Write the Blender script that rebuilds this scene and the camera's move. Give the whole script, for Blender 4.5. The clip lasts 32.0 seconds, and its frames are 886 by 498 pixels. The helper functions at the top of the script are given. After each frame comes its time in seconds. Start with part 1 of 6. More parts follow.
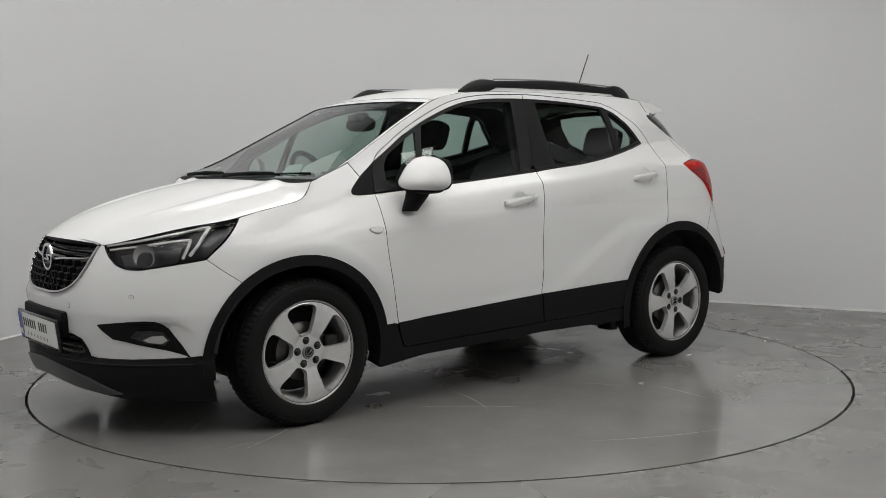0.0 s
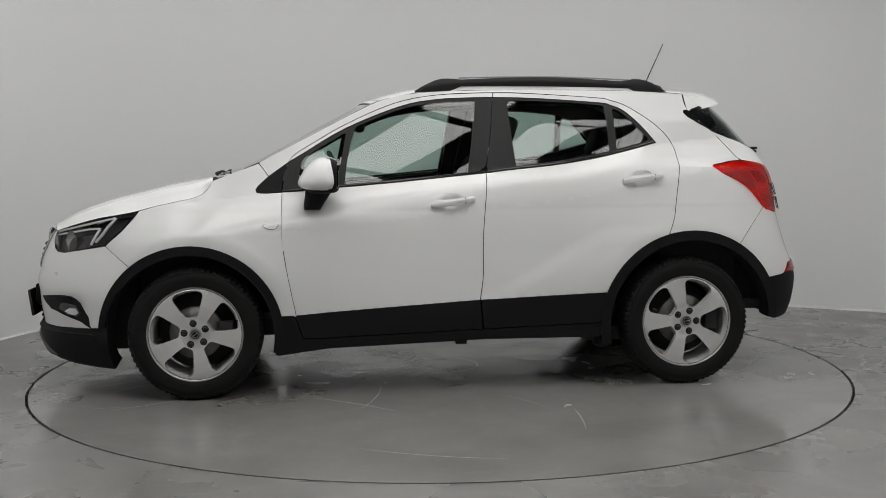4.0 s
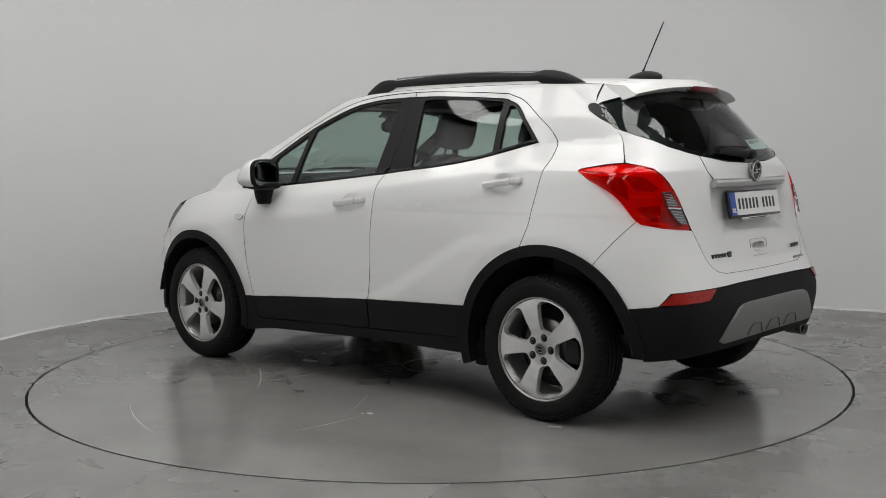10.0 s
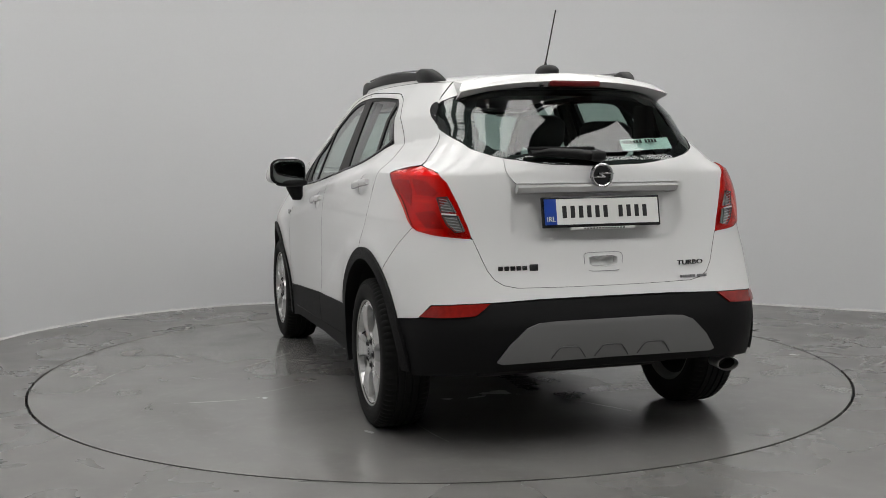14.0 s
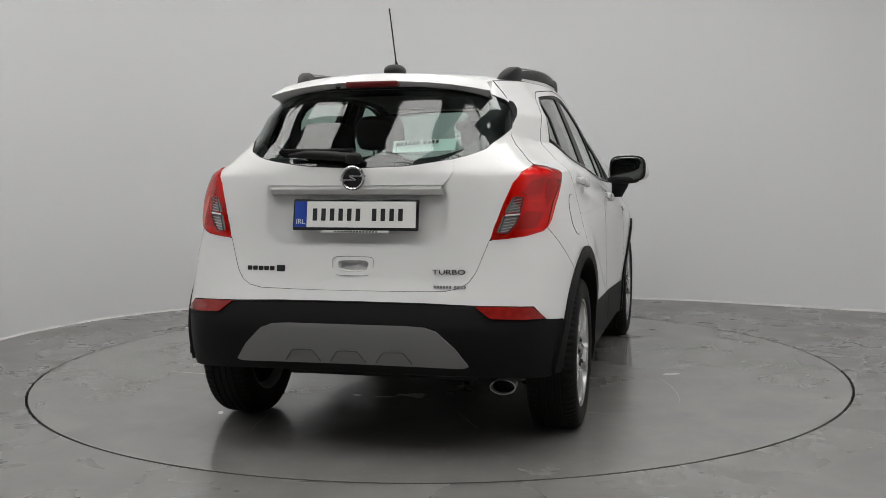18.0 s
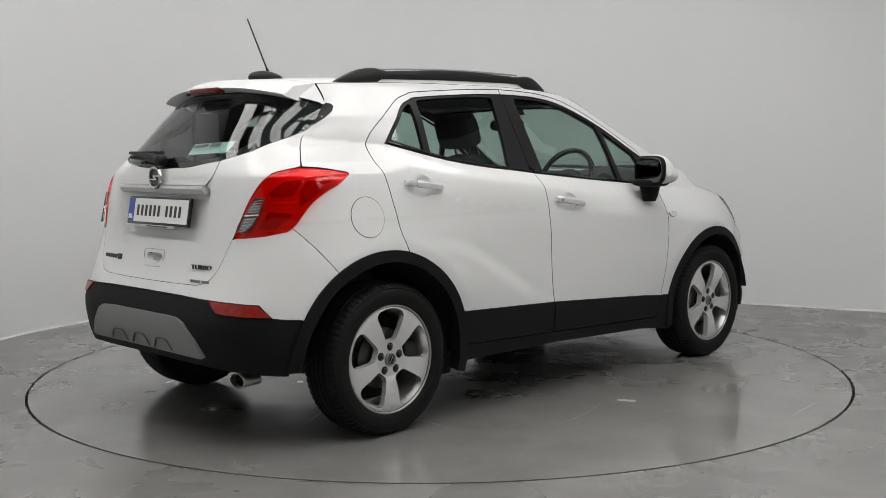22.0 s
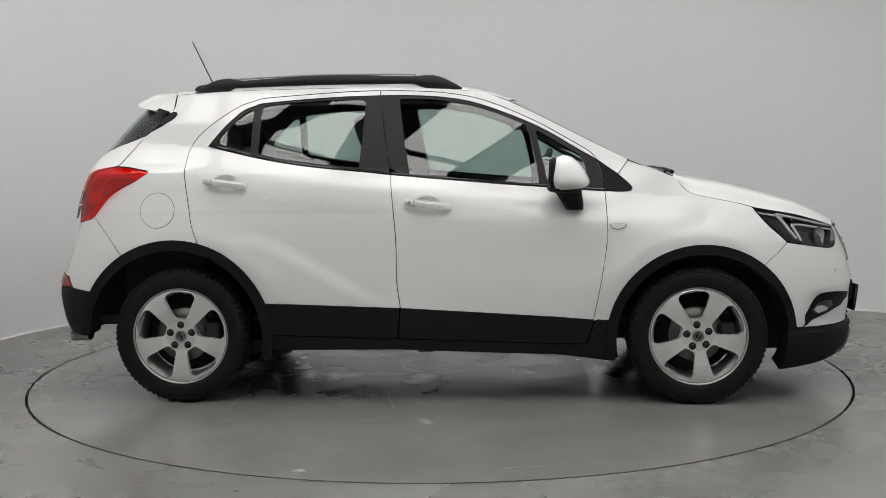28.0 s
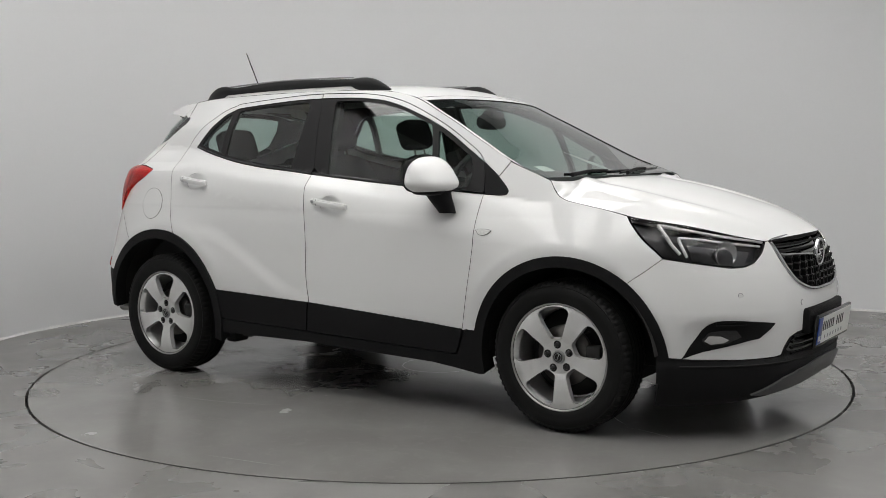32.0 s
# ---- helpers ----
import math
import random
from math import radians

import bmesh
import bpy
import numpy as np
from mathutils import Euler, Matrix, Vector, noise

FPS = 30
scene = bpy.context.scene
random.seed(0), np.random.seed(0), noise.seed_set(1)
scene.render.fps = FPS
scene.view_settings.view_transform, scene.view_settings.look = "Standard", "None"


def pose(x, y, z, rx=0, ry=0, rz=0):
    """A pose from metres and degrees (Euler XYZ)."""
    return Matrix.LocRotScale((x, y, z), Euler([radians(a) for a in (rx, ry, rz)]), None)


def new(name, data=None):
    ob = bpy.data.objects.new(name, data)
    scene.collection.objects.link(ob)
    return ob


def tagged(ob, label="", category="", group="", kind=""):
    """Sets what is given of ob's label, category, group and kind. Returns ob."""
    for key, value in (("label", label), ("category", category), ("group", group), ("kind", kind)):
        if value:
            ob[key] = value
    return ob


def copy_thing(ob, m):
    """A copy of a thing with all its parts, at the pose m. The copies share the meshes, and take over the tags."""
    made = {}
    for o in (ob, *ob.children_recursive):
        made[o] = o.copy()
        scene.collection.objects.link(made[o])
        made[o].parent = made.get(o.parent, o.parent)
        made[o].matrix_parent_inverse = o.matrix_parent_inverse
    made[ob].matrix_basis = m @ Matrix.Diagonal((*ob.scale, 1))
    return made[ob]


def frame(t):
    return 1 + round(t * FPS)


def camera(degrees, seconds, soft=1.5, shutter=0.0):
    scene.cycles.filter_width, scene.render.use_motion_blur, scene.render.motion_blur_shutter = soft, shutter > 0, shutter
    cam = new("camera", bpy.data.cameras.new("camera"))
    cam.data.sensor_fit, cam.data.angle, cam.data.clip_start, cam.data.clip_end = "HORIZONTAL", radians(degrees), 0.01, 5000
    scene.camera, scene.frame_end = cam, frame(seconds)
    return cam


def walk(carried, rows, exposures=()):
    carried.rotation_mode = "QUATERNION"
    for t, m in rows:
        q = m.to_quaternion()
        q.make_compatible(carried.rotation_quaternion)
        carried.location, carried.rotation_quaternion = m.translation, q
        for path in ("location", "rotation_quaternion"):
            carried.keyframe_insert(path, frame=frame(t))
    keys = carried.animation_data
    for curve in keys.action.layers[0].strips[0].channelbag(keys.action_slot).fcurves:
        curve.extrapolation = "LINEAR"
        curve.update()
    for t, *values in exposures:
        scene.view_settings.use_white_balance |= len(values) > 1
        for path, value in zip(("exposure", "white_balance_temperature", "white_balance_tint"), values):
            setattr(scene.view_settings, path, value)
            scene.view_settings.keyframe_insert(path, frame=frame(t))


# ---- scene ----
# A white compact crossover turns on a flush turntable in a grey photo studio; the camera stands still.
cam = camera(44.99, 32.0, soft=0.55)
CAM_POSE = pose(0, -6.186, 1.2315, 84.9245, 0, -0.214) @ pose(0, 0, 0, 0, 0, -0.543)
walk(cam, [(0.0, CAM_POSE), (32.0, CAM_POSE)], [(0, -0.07), (4, -0.13), (8, -0.13), (11, -0.05), (16, -0.09), (17, -0.05), (19, -0.02), (22, 0.09), (28, 0.06), (32, 0.05)])

# heading of the turntable, in degrees, by seconds
TURN = [(2 * k, 217.98 - 15.814 * k - .20 * math.sin(math.pi * k / 16)) for k in range(17)]
CAR_AT = (0.0404, -0.130)      # middle of the wheelbase on the turntable
TABLE_R = 2.263
CEIL = 3.7

# ---------------------------------------------------------------- world and lights
world = bpy.data.worlds.new("world")
scene.world = world
world.use_nodes = True
world.node_tree.nodes["Background"].inputs[0].default_value = (0.8, 0.85, 0.9, 1)
world.node_tree.nodes["Background"].inputs[1].default_value = 0.02
PANEL_GLOW = 4.5


# ---------------------------------------------------------------- materials
def mat(name, color, rough=0.5, metal=0.0, coat=0.0, grain=0.0, grain_scale=200.0, bump=0.0, bump_scale=300.0, spec=0.5,
        stain=0.0, stain_scale=3.0, stain_color=None, coords="Object", rough_var=0.0):
    m = bpy.data.materials.new(name)
    m.use_nodes = True
    nt = m.node_tree
    b = nt.nodes["Principled BSDF"]
    b.inputs["Base Color"].default_value = (*color, 1)
    b.inputs["Roughness"].default_value = rough
    b.inputs["Metallic"].default_value = metal
    b.inputs["Coat Weight"].default_value = coat
    b.inputs["Coat Roughness"].default_value = 0.012
    b.inputs["Specular IOR Level"].default_value = spec
    tc = nt.nodes.new("ShaderNodeTexCoord")

    def noise_at(scale, detail=4):
        n = nt.nodes.new("ShaderNodeTexNoise")
        n.inputs["Scale"].default_value = scale
        n.inputs["Detail"].default_value = detail
        nt.links.new(tc.outputs[coords], n.inputs["Vector"])
        return n

    col = None
    if grain or stain:
        mix = nt.nodes.new("ShaderNodeMix")
        mix.data_type = "RGBA"
        n1 = noise_at(grain_scale if grain else stain_scale)
        amt = grain if grain else stain
        mix.inputs[6].default_value = (*[max(0, c * (1 - amt)) for c in color], 1)
        mix.inputs[7].default_value = (*[min(1, c * (1 + amt)) for c in color], 1)
        nt.links.new(n1.outputs["Fac"], mix.inputs[0])
        col = mix.outputs[2]
        if grain and stain:
            mix2 = nt.nodes.new("ShaderNodeMix")
            mix2.data_type = "RGBA"
            ramp = nt.nodes.new("ShaderNodeMapRange")
            ramp.inputs[1].default_value, ramp.inputs[2].default_value = 0.45, 0.75
            ramp.inputs[4].default_value = stain
            n2 = noise_at(stain_scale, 8)
            nt.links.new(n2.outputs["Fac"], ramp.inputs[0])
            nt.links.new(ramp.outputs[0], mix2.inputs[0])
            nt.links.new(col, mix2.inputs[6])
            mix2.inputs[7].default_value = (*(stain_color or [c * 0.6 for c in color]), 1)
            col = mix2.outputs[2]
        nt.links.new(col, b.inputs["Base Color"])
    if rough_var:
        mr = nt.nodes.new("ShaderNodeMapRange")
        mr.inputs[1].default_value, mr.inputs[2].default_value = 0.3, 0.7
        mr.inputs[3].default_value, mr.inputs[4].default_value = max(0.02, rough - rough_var), rough + rough_var
        nt.links.new(noise_at(stain_scale * 2.3, 6).outputs["Fac"], mr.inputs[0])
        nt.links.new(mr.outputs[0], b.inputs["Roughness"])
    if bump:
        bp = nt.nodes.new("ShaderNodeBump")
        bp.inputs["Strength"].default_value = bump
        bp.inputs["Distance"].default_value = 0.002
        nt.links.new(noise_at(bump_scale, 3).outputs["Fac"], bp.inputs["Height"])
        nt.links.new(bp.outputs[0], b.inputs["Normal"])
    return m


def glass(name, tint, gloss=1.0):
    m = bpy.data.materials.new(name)
    m.use_nodes = True
    nt = m.node_tree
    nt.nodes.remove(nt.nodes["Principled BSDF"])
    out = nt.nodes["Material Output"]
    tr = nt.nodes.new("ShaderNodeBsdfTransparent")
    tr.inputs[0].default_value = (*tint, 1)
    gl = nt.nodes.new("ShaderNodeBsdfGlossy")
    gl.inputs["Roughness"].default_value = 0.0
    gl.inputs[0].default_value = (gloss, gloss, gloss, 1)
    fr = nt.nodes.new("ShaderNodeLayerWeight")
    fr.inputs[0].default_value = 0.5
    po = nt.nodes.new("ShaderNodeMath")
    po.operation = "POWER"
    po.inputs[1].default_value = 5.0
    nt.links.new(fr.outputs["Facing"], po.inputs[0])
    ma = nt.nodes.new("ShaderNodeMapRange")
    ma.inputs[3].default_value, ma.inputs[4].default_value = 0.055, 1.0
    nt.links.new(po.outputs[0], ma.inputs[0])
    mx = nt.nodes.new("ShaderNodeMixShader")
    nt.links.new(ma.outputs[0], mx.inputs[0])
    nt.links.new(tr.outputs[0], mx.inputs[1])
    nt.links.new(gl.outputs[0], mx.inputs[2])
    nt.links.new(mx.outputs[0], out.inputs[0])
    return m


def glow(name, color, strength):
    m = bpy.data.materials.new(name)
    m.use_nodes = True
    b = m.node_tree.nodes["Principled BSDF"]
    b.inputs["Base Color"].default_value = (*color, 1)
    b.inputs["Emission Color"].default_value = (*color, 1)
    b.inputs["Emission Strength"].default_value = strength
    return m


PAINT = mat("white_paint", (0.662, 0.664, 0.662), rough=0.6, spec=0.0, coat=0.68, grain=0.012, grain_scale=900)
PLASTIC = mat("black_plastic", (0.0075, 0.0075, 0.008), rough=0.6, spec=0.14, grain=0.25, grain_scale=500, bump=0.35, bump_scale=900)
GLOSSBLACK = mat("gloss_black", (0.008, 0.008, 0.009), rough=0.12, grain=0.1, grain_scale=300)
SATIN = mat("satin_black_film", (0.009, 0.009, 0.0095), rough=0.45, spec=0.22, grain=0.15, grain_scale=400)
RUBBER = mat("tyre_rubber", (0.0052, 0.0052, 0.0052), rough=0.7, spec=0.2, grain=0.3, grain_scale=120, bump=0.3, bump_scale=500, stain=0.3,
             stain_scale=9, stain_color=(0.009, 0.0088, 0.0085))
ALLOY = mat("silver_alloy", (0.62, 0.62, 0.617), rough=0.26, metal=0.5, grain=0.06, grain_scale=250, coat=0.4)
STEEL = mat("worn_steel", (0.13, 0.125, 0.12), rough=0.35, metal=0.9, grain=0.3, grain_scale=60, bump=0.2, bump_scale=150)
CHROME = mat("chrome", (0.50, 0.50, 0.51), rough=0.2, metal=1.0, grain=0.03, grain_scale=100)
SILVER = mat("silver_trim", (0.20, 0.20, 0.202), rough=0.42, metal=0.35, grain=0.08, grain_scale=500, bump=0.1)
RED = mat("red_reflector", (0.95, 0.07, 0.04), rough=0.22, metal=0.35, spec=0.4, grain=0.3, grain_scale=28)
MIDRED = mat("red_lamp_reflector", (0.60, 0.030, 0.018), rough=0.25, metal=0.3, spec=0.4, grain=0.25, grain_scale=18)
DEEPRED = mat("deep_red_reflector", (0.36, 0.012, 0.008), rough=0.24, metal=0.35, spec=0.4, grain=0.4, grain_scale=22)
REDLENS = glass("red_lens", (0.96, 0.15, 0.09), 0.7)
MAROON = mat("maroon_lens", (0.10, 0.005, 0.005), rough=0.3, spec=0.3, grain=0.2, grain_scale=60)
DARKRED = mat("dark_red_lens", (0.23, 0.008, 0.005), rough=0.25, spec=0.35, coat=0.3, grain=0.45, grain_scale=45)
SMOKED = mat("smoked_lens", (0.34, 0.34, 0.33), rough=0.25, metal=0.6, coat=1.0, grain=0.5, grain_scale=90)
CLEARLT = mat("bright_lens", (0.62, 0.62, 0.615), rough=0.18, metal=0.0, coat=1.0, grain=0.3, grain_scale=120)
BRUSHED = mat("brushed_silver", (0.60, 0.60, 0.60), rough=0.3, metal=0.35, grain=0.04)
PIANO = mat("black_glazing_trim", (0.008, 0.008, 0.009), rough=0.25, spec=0.2, grain=0.1, grain_scale=300)
BOWL = mat("reflector_bowl", (0.60, 0.60, 0.60), rough=0.22, metal=0.7, grain=0.1)
BARREL = mat("wheel_barrel", (0.30, 0.297, 0.29), rough=0.38, metal=0.6, grain=0.1, grain_scale=120)
DARKCHROME = mat("dark_chrome", (0.06, 0.06, 0.062), rough=0.25, metal=0.8, grain=0.1)
INNER = mat("dark_trim", (0.018, 0.018, 0.019), rough=0.7, grain=0.25, grain_scale=150, bump=0.2)
CLOTH = mat("seat_cloth", (0.022, 0.022, 0.024), rough=0.9, grain=0.4, grain_scale=350, bump=0.5, bump_scale=700)
LINER = mat("headliner", (0.42, 0.41, 0.39), rough=0.9, grain=0.1, grain_scale=300, bump=0.2)
UNDER = mat("underbody", (0.012, 0.012, 0.012), rough=0.8, grain=0.5, grain_scale=20, bump=0.5, bump_scale=60)
PLATEW = mat("plate_white", (0.72, 0.72, 0.70), rough=0.3, grain=0.03, grain_scale=200)
BLUE = mat("plate_blue", (0.01, 0.05, 0.32), rough=0.3, grain=0.1, grain_scale=200)
INK = mat("ink", (0.012, 0.012, 0.013), rough=0.45, grain=0.1)
GREYINK = mat("grey_ink", (0.25, 0.25, 0.26), rough=0.5, grain=0.1)
PAPER = mat("paper", (0.82, 0.82, 0.80), rough=0.7, grain=0.03, grain_scale=120)
MINT = mat("mint_sticker", (0.62, 0.76, 0.72), rough=0.4, grain=0.03)
GLASS = glass("window_glass", (0.60, 0.715, 0.67))
SCREEN = glass("windscreen_glass", (0.57, 0.68, 0.64))
REARGLASS = glass("rear_glass", (0.58, 0.67, 0.64))
HOUSE = mat("lamp_housing", (0.011, 0.011, 0.012), rough=0.3, metal=0.2, grain=0.1)
LENS = glass("lamp_lens", (0.93, 0.93, 0.94), 0.25)
# dark tint stands in for the dark surroundings the glass would reflect
MIRROR = mat("mirror_glass", (0.10, 0.11, 0.108), rough=0.02, metal=1.0, grain=0.01)
WALL = mat("studio_wall", (0.715, 0.72, 0.73), rough=0.75, grain=0.015, grain_scale=60, bump=0.06, bump_scale=40, stain=0.10,
           stain_scale=0.7, stain_color=(0.63, 0.64, 0.65), spec=0.25)
BOUNCE_WHITE = mat("white_bounce_wall", (0.84, 0.84, 0.83), rough=0.8, grain=0.02, grain_scale=50, bump=0.05, bump_scale=40)
SKID = mat("grey_skid", (0.075, 0.075, 0.077), rough=0.4, metal=0.3, grain=0.08, grain_scale=500, bump=0.1)
CEILM = mat("ceiling_paint", (0.10, 0.10, 0.10), rough=0.85, grain=0.02, grain_scale=50)
CHIP = mat("chipped_paint", (0.62, 0.62, 0.61), rough=0.7, grain=0.15, grain_scale=40, bump=0.8, bump_scale=80)
GAP = mat("gap_black", (0.008, 0.008, 0.008), rough=0.9, grain=0.1)
SOFT = glow("softbox_diffuser", (1.0, 0.985, 0.96), PANEL_GLOW)
FRAMEM = mat("light_frame", (0.05, 0.05, 0.05), rough=0.5, grain=0.1)


def concrete(name, seed, r0, r1, dark, base, gloss=0.7):
    """Polished grey resin floor: broad cloudy tones, fine speckle, hairline scratches, uneven gloss."""
    m = bpy.data.materials.new(name)
    m.use_nodes = True
    nt = m.node_tree
    b = nt.nodes["Principled BSDF"]
    tc = nt.nodes.new("ShaderNodeTexCoord")
    mp = nt.nodes.new("ShaderNodeMapping")
    mp.inputs["Location"].default_value = (seed, seed * 0.7, 0)
    nt.links.new(tc.outputs["Object"], mp.inputs[0])

    def tex(scale, detail, dist=0.0):
        n = nt.nodes.new("ShaderNodeTexNoise")
        n.inputs["Scale"].default_value, n.inputs["Detail"].default_value = scale, detail
        n.inputs["Distortion"].default_value = dist
        nt.links.new(mp.outputs[0], n.inputs["Vector"])
        return n.outputs["Fac"]

    def span(v, a, b_, lo, hi):
        r = nt.nodes.new("ShaderNodeMapRange")
        for k, x in zip((1, 2, 3, 4), (a, b_, lo, hi)):
            r.inputs[k].default_value = x
        nt.links.new(v, r.inputs[0])
        return r.outputs[0]

    def mixc(f, a, b_):
        x = nt.nodes.new("ShaderNodeMix")
        x.data_type = "RGBA"
        nt.links.new(f, x.inputs[0])
        for k, v in ((6, a), (7, b_)):
            if isinstance(v, tuple):
                x.inputs[k].default_value = (*v, 1)
            else:
                nt.links.new(v, x.inputs[k])
        return x.outputs[2]

    c = mixc(span(tex(0.9, 6, 0.6), 0.35, 0.68, 0, 1), (base, base * .978, base * .945), (base * 1.18, base * 1.16, base * 1.12))
    c = mixc(span(tex(4.5, 8, 0.5), 0.45, 0.80, 0, 0.35), c, (0.235, 0.229, 0.218))
    c = mixc(span(tex(90, 3), 0.62, 0.8, 0, 0.25), c, (0.15, 0.147, 0.142))
    c = mixc(span(tex(1.7, 9, 0.7), 0.42, 0.72, 0, 0.55), c, (dark, dark * .97, dark * .92))
    c = mixc(span(tex(16, 7, 0.8), 0.55, 0.80, 0, 0.30), c, (0.26, 0.254, 0.243))
    nt.links.new(c, b.inputs["Base Color"])
    nt.links.new(span(tex(2.4, 8, 0.4), 0.32, 0.70, r0, r1), b.inputs["Roughness"])
    b.inputs["Specular IOR Level"].default_value = gloss
    b.inputs["IOR"].default_value = 1.7
    bp = nt.nodes.new("ShaderNodeBump")
    bp.inputs["Strength"].default_value, bp.inputs["Distance"].default_value = 0.05, 0.002
    nt.links.new(tex(14, 3), bp.inputs["Height"])
    nt.links.new(bp.outputs[0], b.inputs["Normal"])
    return m


LIP = mat("panel_gap", (0.01, 0.01, 0.01), rough=0.8, grain=0.1)
FLOOR = concrete("resin_floor", 3.0, 0.20, 0.40, 0.135, 0.165, 0.6)
DISC = concrete("resin_disc", 11.0, 0.10, 0.28, 0.140, 0.182, 0.65)


# ---------------------------------------------------------------- mesh helpers
def mesh_of(name, bm, material, smooth=True):
    me = bpy.data.meshes.new(name)
    bm.to_mesh(me)
    bm.free()
    me.materials.append(material)
    if smooth:
        me.polygons.foreach_set("use_smooth", [True] * len(me.polygons))
    return me


def part(name, bm, material, parent=None, label="", smooth=True, sharp=40):
    """Links a bmesh, or a ready mesh, as one object under a thing or part."""
    me = bm if isinstance(bm, bpy.types.Mesh) else mesh_of(name, bm, material, smooth)
    if smooth and sharp and not isinstance(bm, bpy.types.Mesh):
        me.set_sharp_from_angle(angle=radians(sharp))
    ob = new(name, me)
    if parent:
        ob.parent = parent
    return tagged(ob, label) if label else ob


def box(bm, lo, hi, m=None, bevel=0.0):
    r = bmesh.ops.create_cube(bm, size=1)
    vs = r["verts"]
    for v in vs:
        v.co = Vector([lo[i] + (hi[i] - lo[i]) * (v.co[i] + 0.5) for i in range(3)])
    if bevel:
        es = list({e for v in vs for e in v.link_edges})
        r = bmesh.ops.bevel(bm, geom=es, offset=bevel, segments=2, affect="EDGES", profile=0.5)
        vs = list({v for f in r["faces"] for v in f.verts} | {v for v in vs if v.is_valid})
    if m:
        bmesh.ops.transform(bm, matrix=m, verts=vs)
    return vs


def boxes(*items, bevel=0.0):
    bm = bmesh.new()
    for it in items:
        box(bm, it[0], it[1], it[2] if len(it) > 2 else None, bevel)
    return bm


def lathe(profile, seg=64, axis="y", closed=False, jag=None):
    """Turns (radius, height) points about an axis; jag(i, k, r) may change a radius."""
    bm = bmesh.new()
    rings = []
    for i in range(seg):
        a = 2 * math.pi * i / seg
        row = []
        for k, (r, h) in enumerate(profile):
            rr = jag(i, k, r) if jag else r
            p = (rr * math.cos(a), h, rr * math.sin(a)) if axis == "y" else (rr * math.cos(a), rr * math.sin(a), h)
            row.append(bm.verts.new(p))
        rings.append(row)
    n = len(profile)
    for i in range(seg):
        a, b = rings[i], rings[(i + 1) % seg]
        for k in range(n if closed else n - 1):
            q = (a[k], a[(k + 1) % n], b[(k + 1) % n], b[k])
            try:
                bm.faces.new(q)
            except ValueError:
                pass
    bmesh.ops.remove_doubles(bm, verts=bm.verts, dist=1e-6)
    bmesh.ops.recalc_face_normals(bm, faces=bm.faces)
    return bm


def tube(points, radius, seg=10, cap=True, flat=1.0):
    """A round bar along points; radius may be one number or one a point."""
    bm = bmesh.new()
    pts = [Vector(p) for p in points]
    rad = radius if isinstance(radius, (list, tuple)) else [radius] * len(pts)
    rings = []
    for i, p in enumerate(pts):
        d = (pts[min(i + 1, len(pts) - 1)] - pts[max(i - 1, 0)]).normalized()
        u = d.cross(Vector((0, 0, 1)))
        u = (u if u.length > 1e-3 else d.cross(Vector((1, 0, 0)))).normalized()
        w = d.cross(u).normalized()
        rings.append([bm.verts.new(p + rad[i] * (math.cos(a) * u + flat * math.sin(a) * w)) for a in
                      [2 * math.pi * k / seg for k in range(seg)]])
    for a, b in zip(rings, rings[1:]):
        for k in range(seg):
            bm.faces.new((a[k], a[(k + 1) % seg], b[(k + 1) % seg], b[k]))
    if cap:
        bm.faces.new(rings[0][::-1])
        bm.faces.new(rings[-1])
    bmesh.ops.recalc_face_normals(bm, faces=bm.faces)
    return bm


def blob(center, half, power=2.6, seg=24, shape=None):
    """A rounded block (superellipsoid)."""
    bm = bmesh.new()
    bmesh.ops.create_uvsphere(bm, u_segments=seg, v_segments=seg // 2 + 2, radius=1)
    for v in bm.verts:
        n = v.co.normalized()
        k = sum(abs(c) ** power for c in n) ** (-1 / power)
        p = Vector([n[i] * k * half[i] for i in range(3)])
        if shape:
            p = shape(p)
        v.co = p + Vector(center)
    return bm


def bezier(points, n=8):
    """Catmull-Rom curve through 2D or 3D points, n steps a span."""
    P = [Vector(p) for p in points]
    out = []
    for i in range(len(P) - 1):
        a, b, c, d = P[max(i - 1, 0)], P[i], P[i + 1], P[min(i + 2, len(P) - 1)]
        for k in range(n):
            u = k / n
            out.append(0.5 * ((2 * b) + (c - a) * u + (2 * a - 5 * b + 4 * c - d) * u * u + (3 * b - a - 3 * c + d) * u ** 3))
    out.append(P[-1])
    return [tuple(p) for p in out]


def text_mesh(body, size, extrude=0.001):
    cu = bpy.data.curves.new("lettering", "FONT")
    cu.body, cu.size, cu.extrude, cu.align_x, cu.align_y = body, size, extrude, "CENTER", "CENTER"
    ob = new("lettering", cu)
    me = bpy.data.meshes.new_from_object(ob)
    bpy.data.objects.remove(ob)
    return me


# ---------------------------------------------------------------- the shape of the bodywork (x ahead, y to the left, z up)
def lerp(tab, v):
    if v <= tab[0][0]:
        return tab[0][1]
    for (a, p), (b, q) in zip(tab, tab[1:]):
        if v <= b:
            return p + (q - p) * (v - a) / (b - a)
    return tab[-1][1]


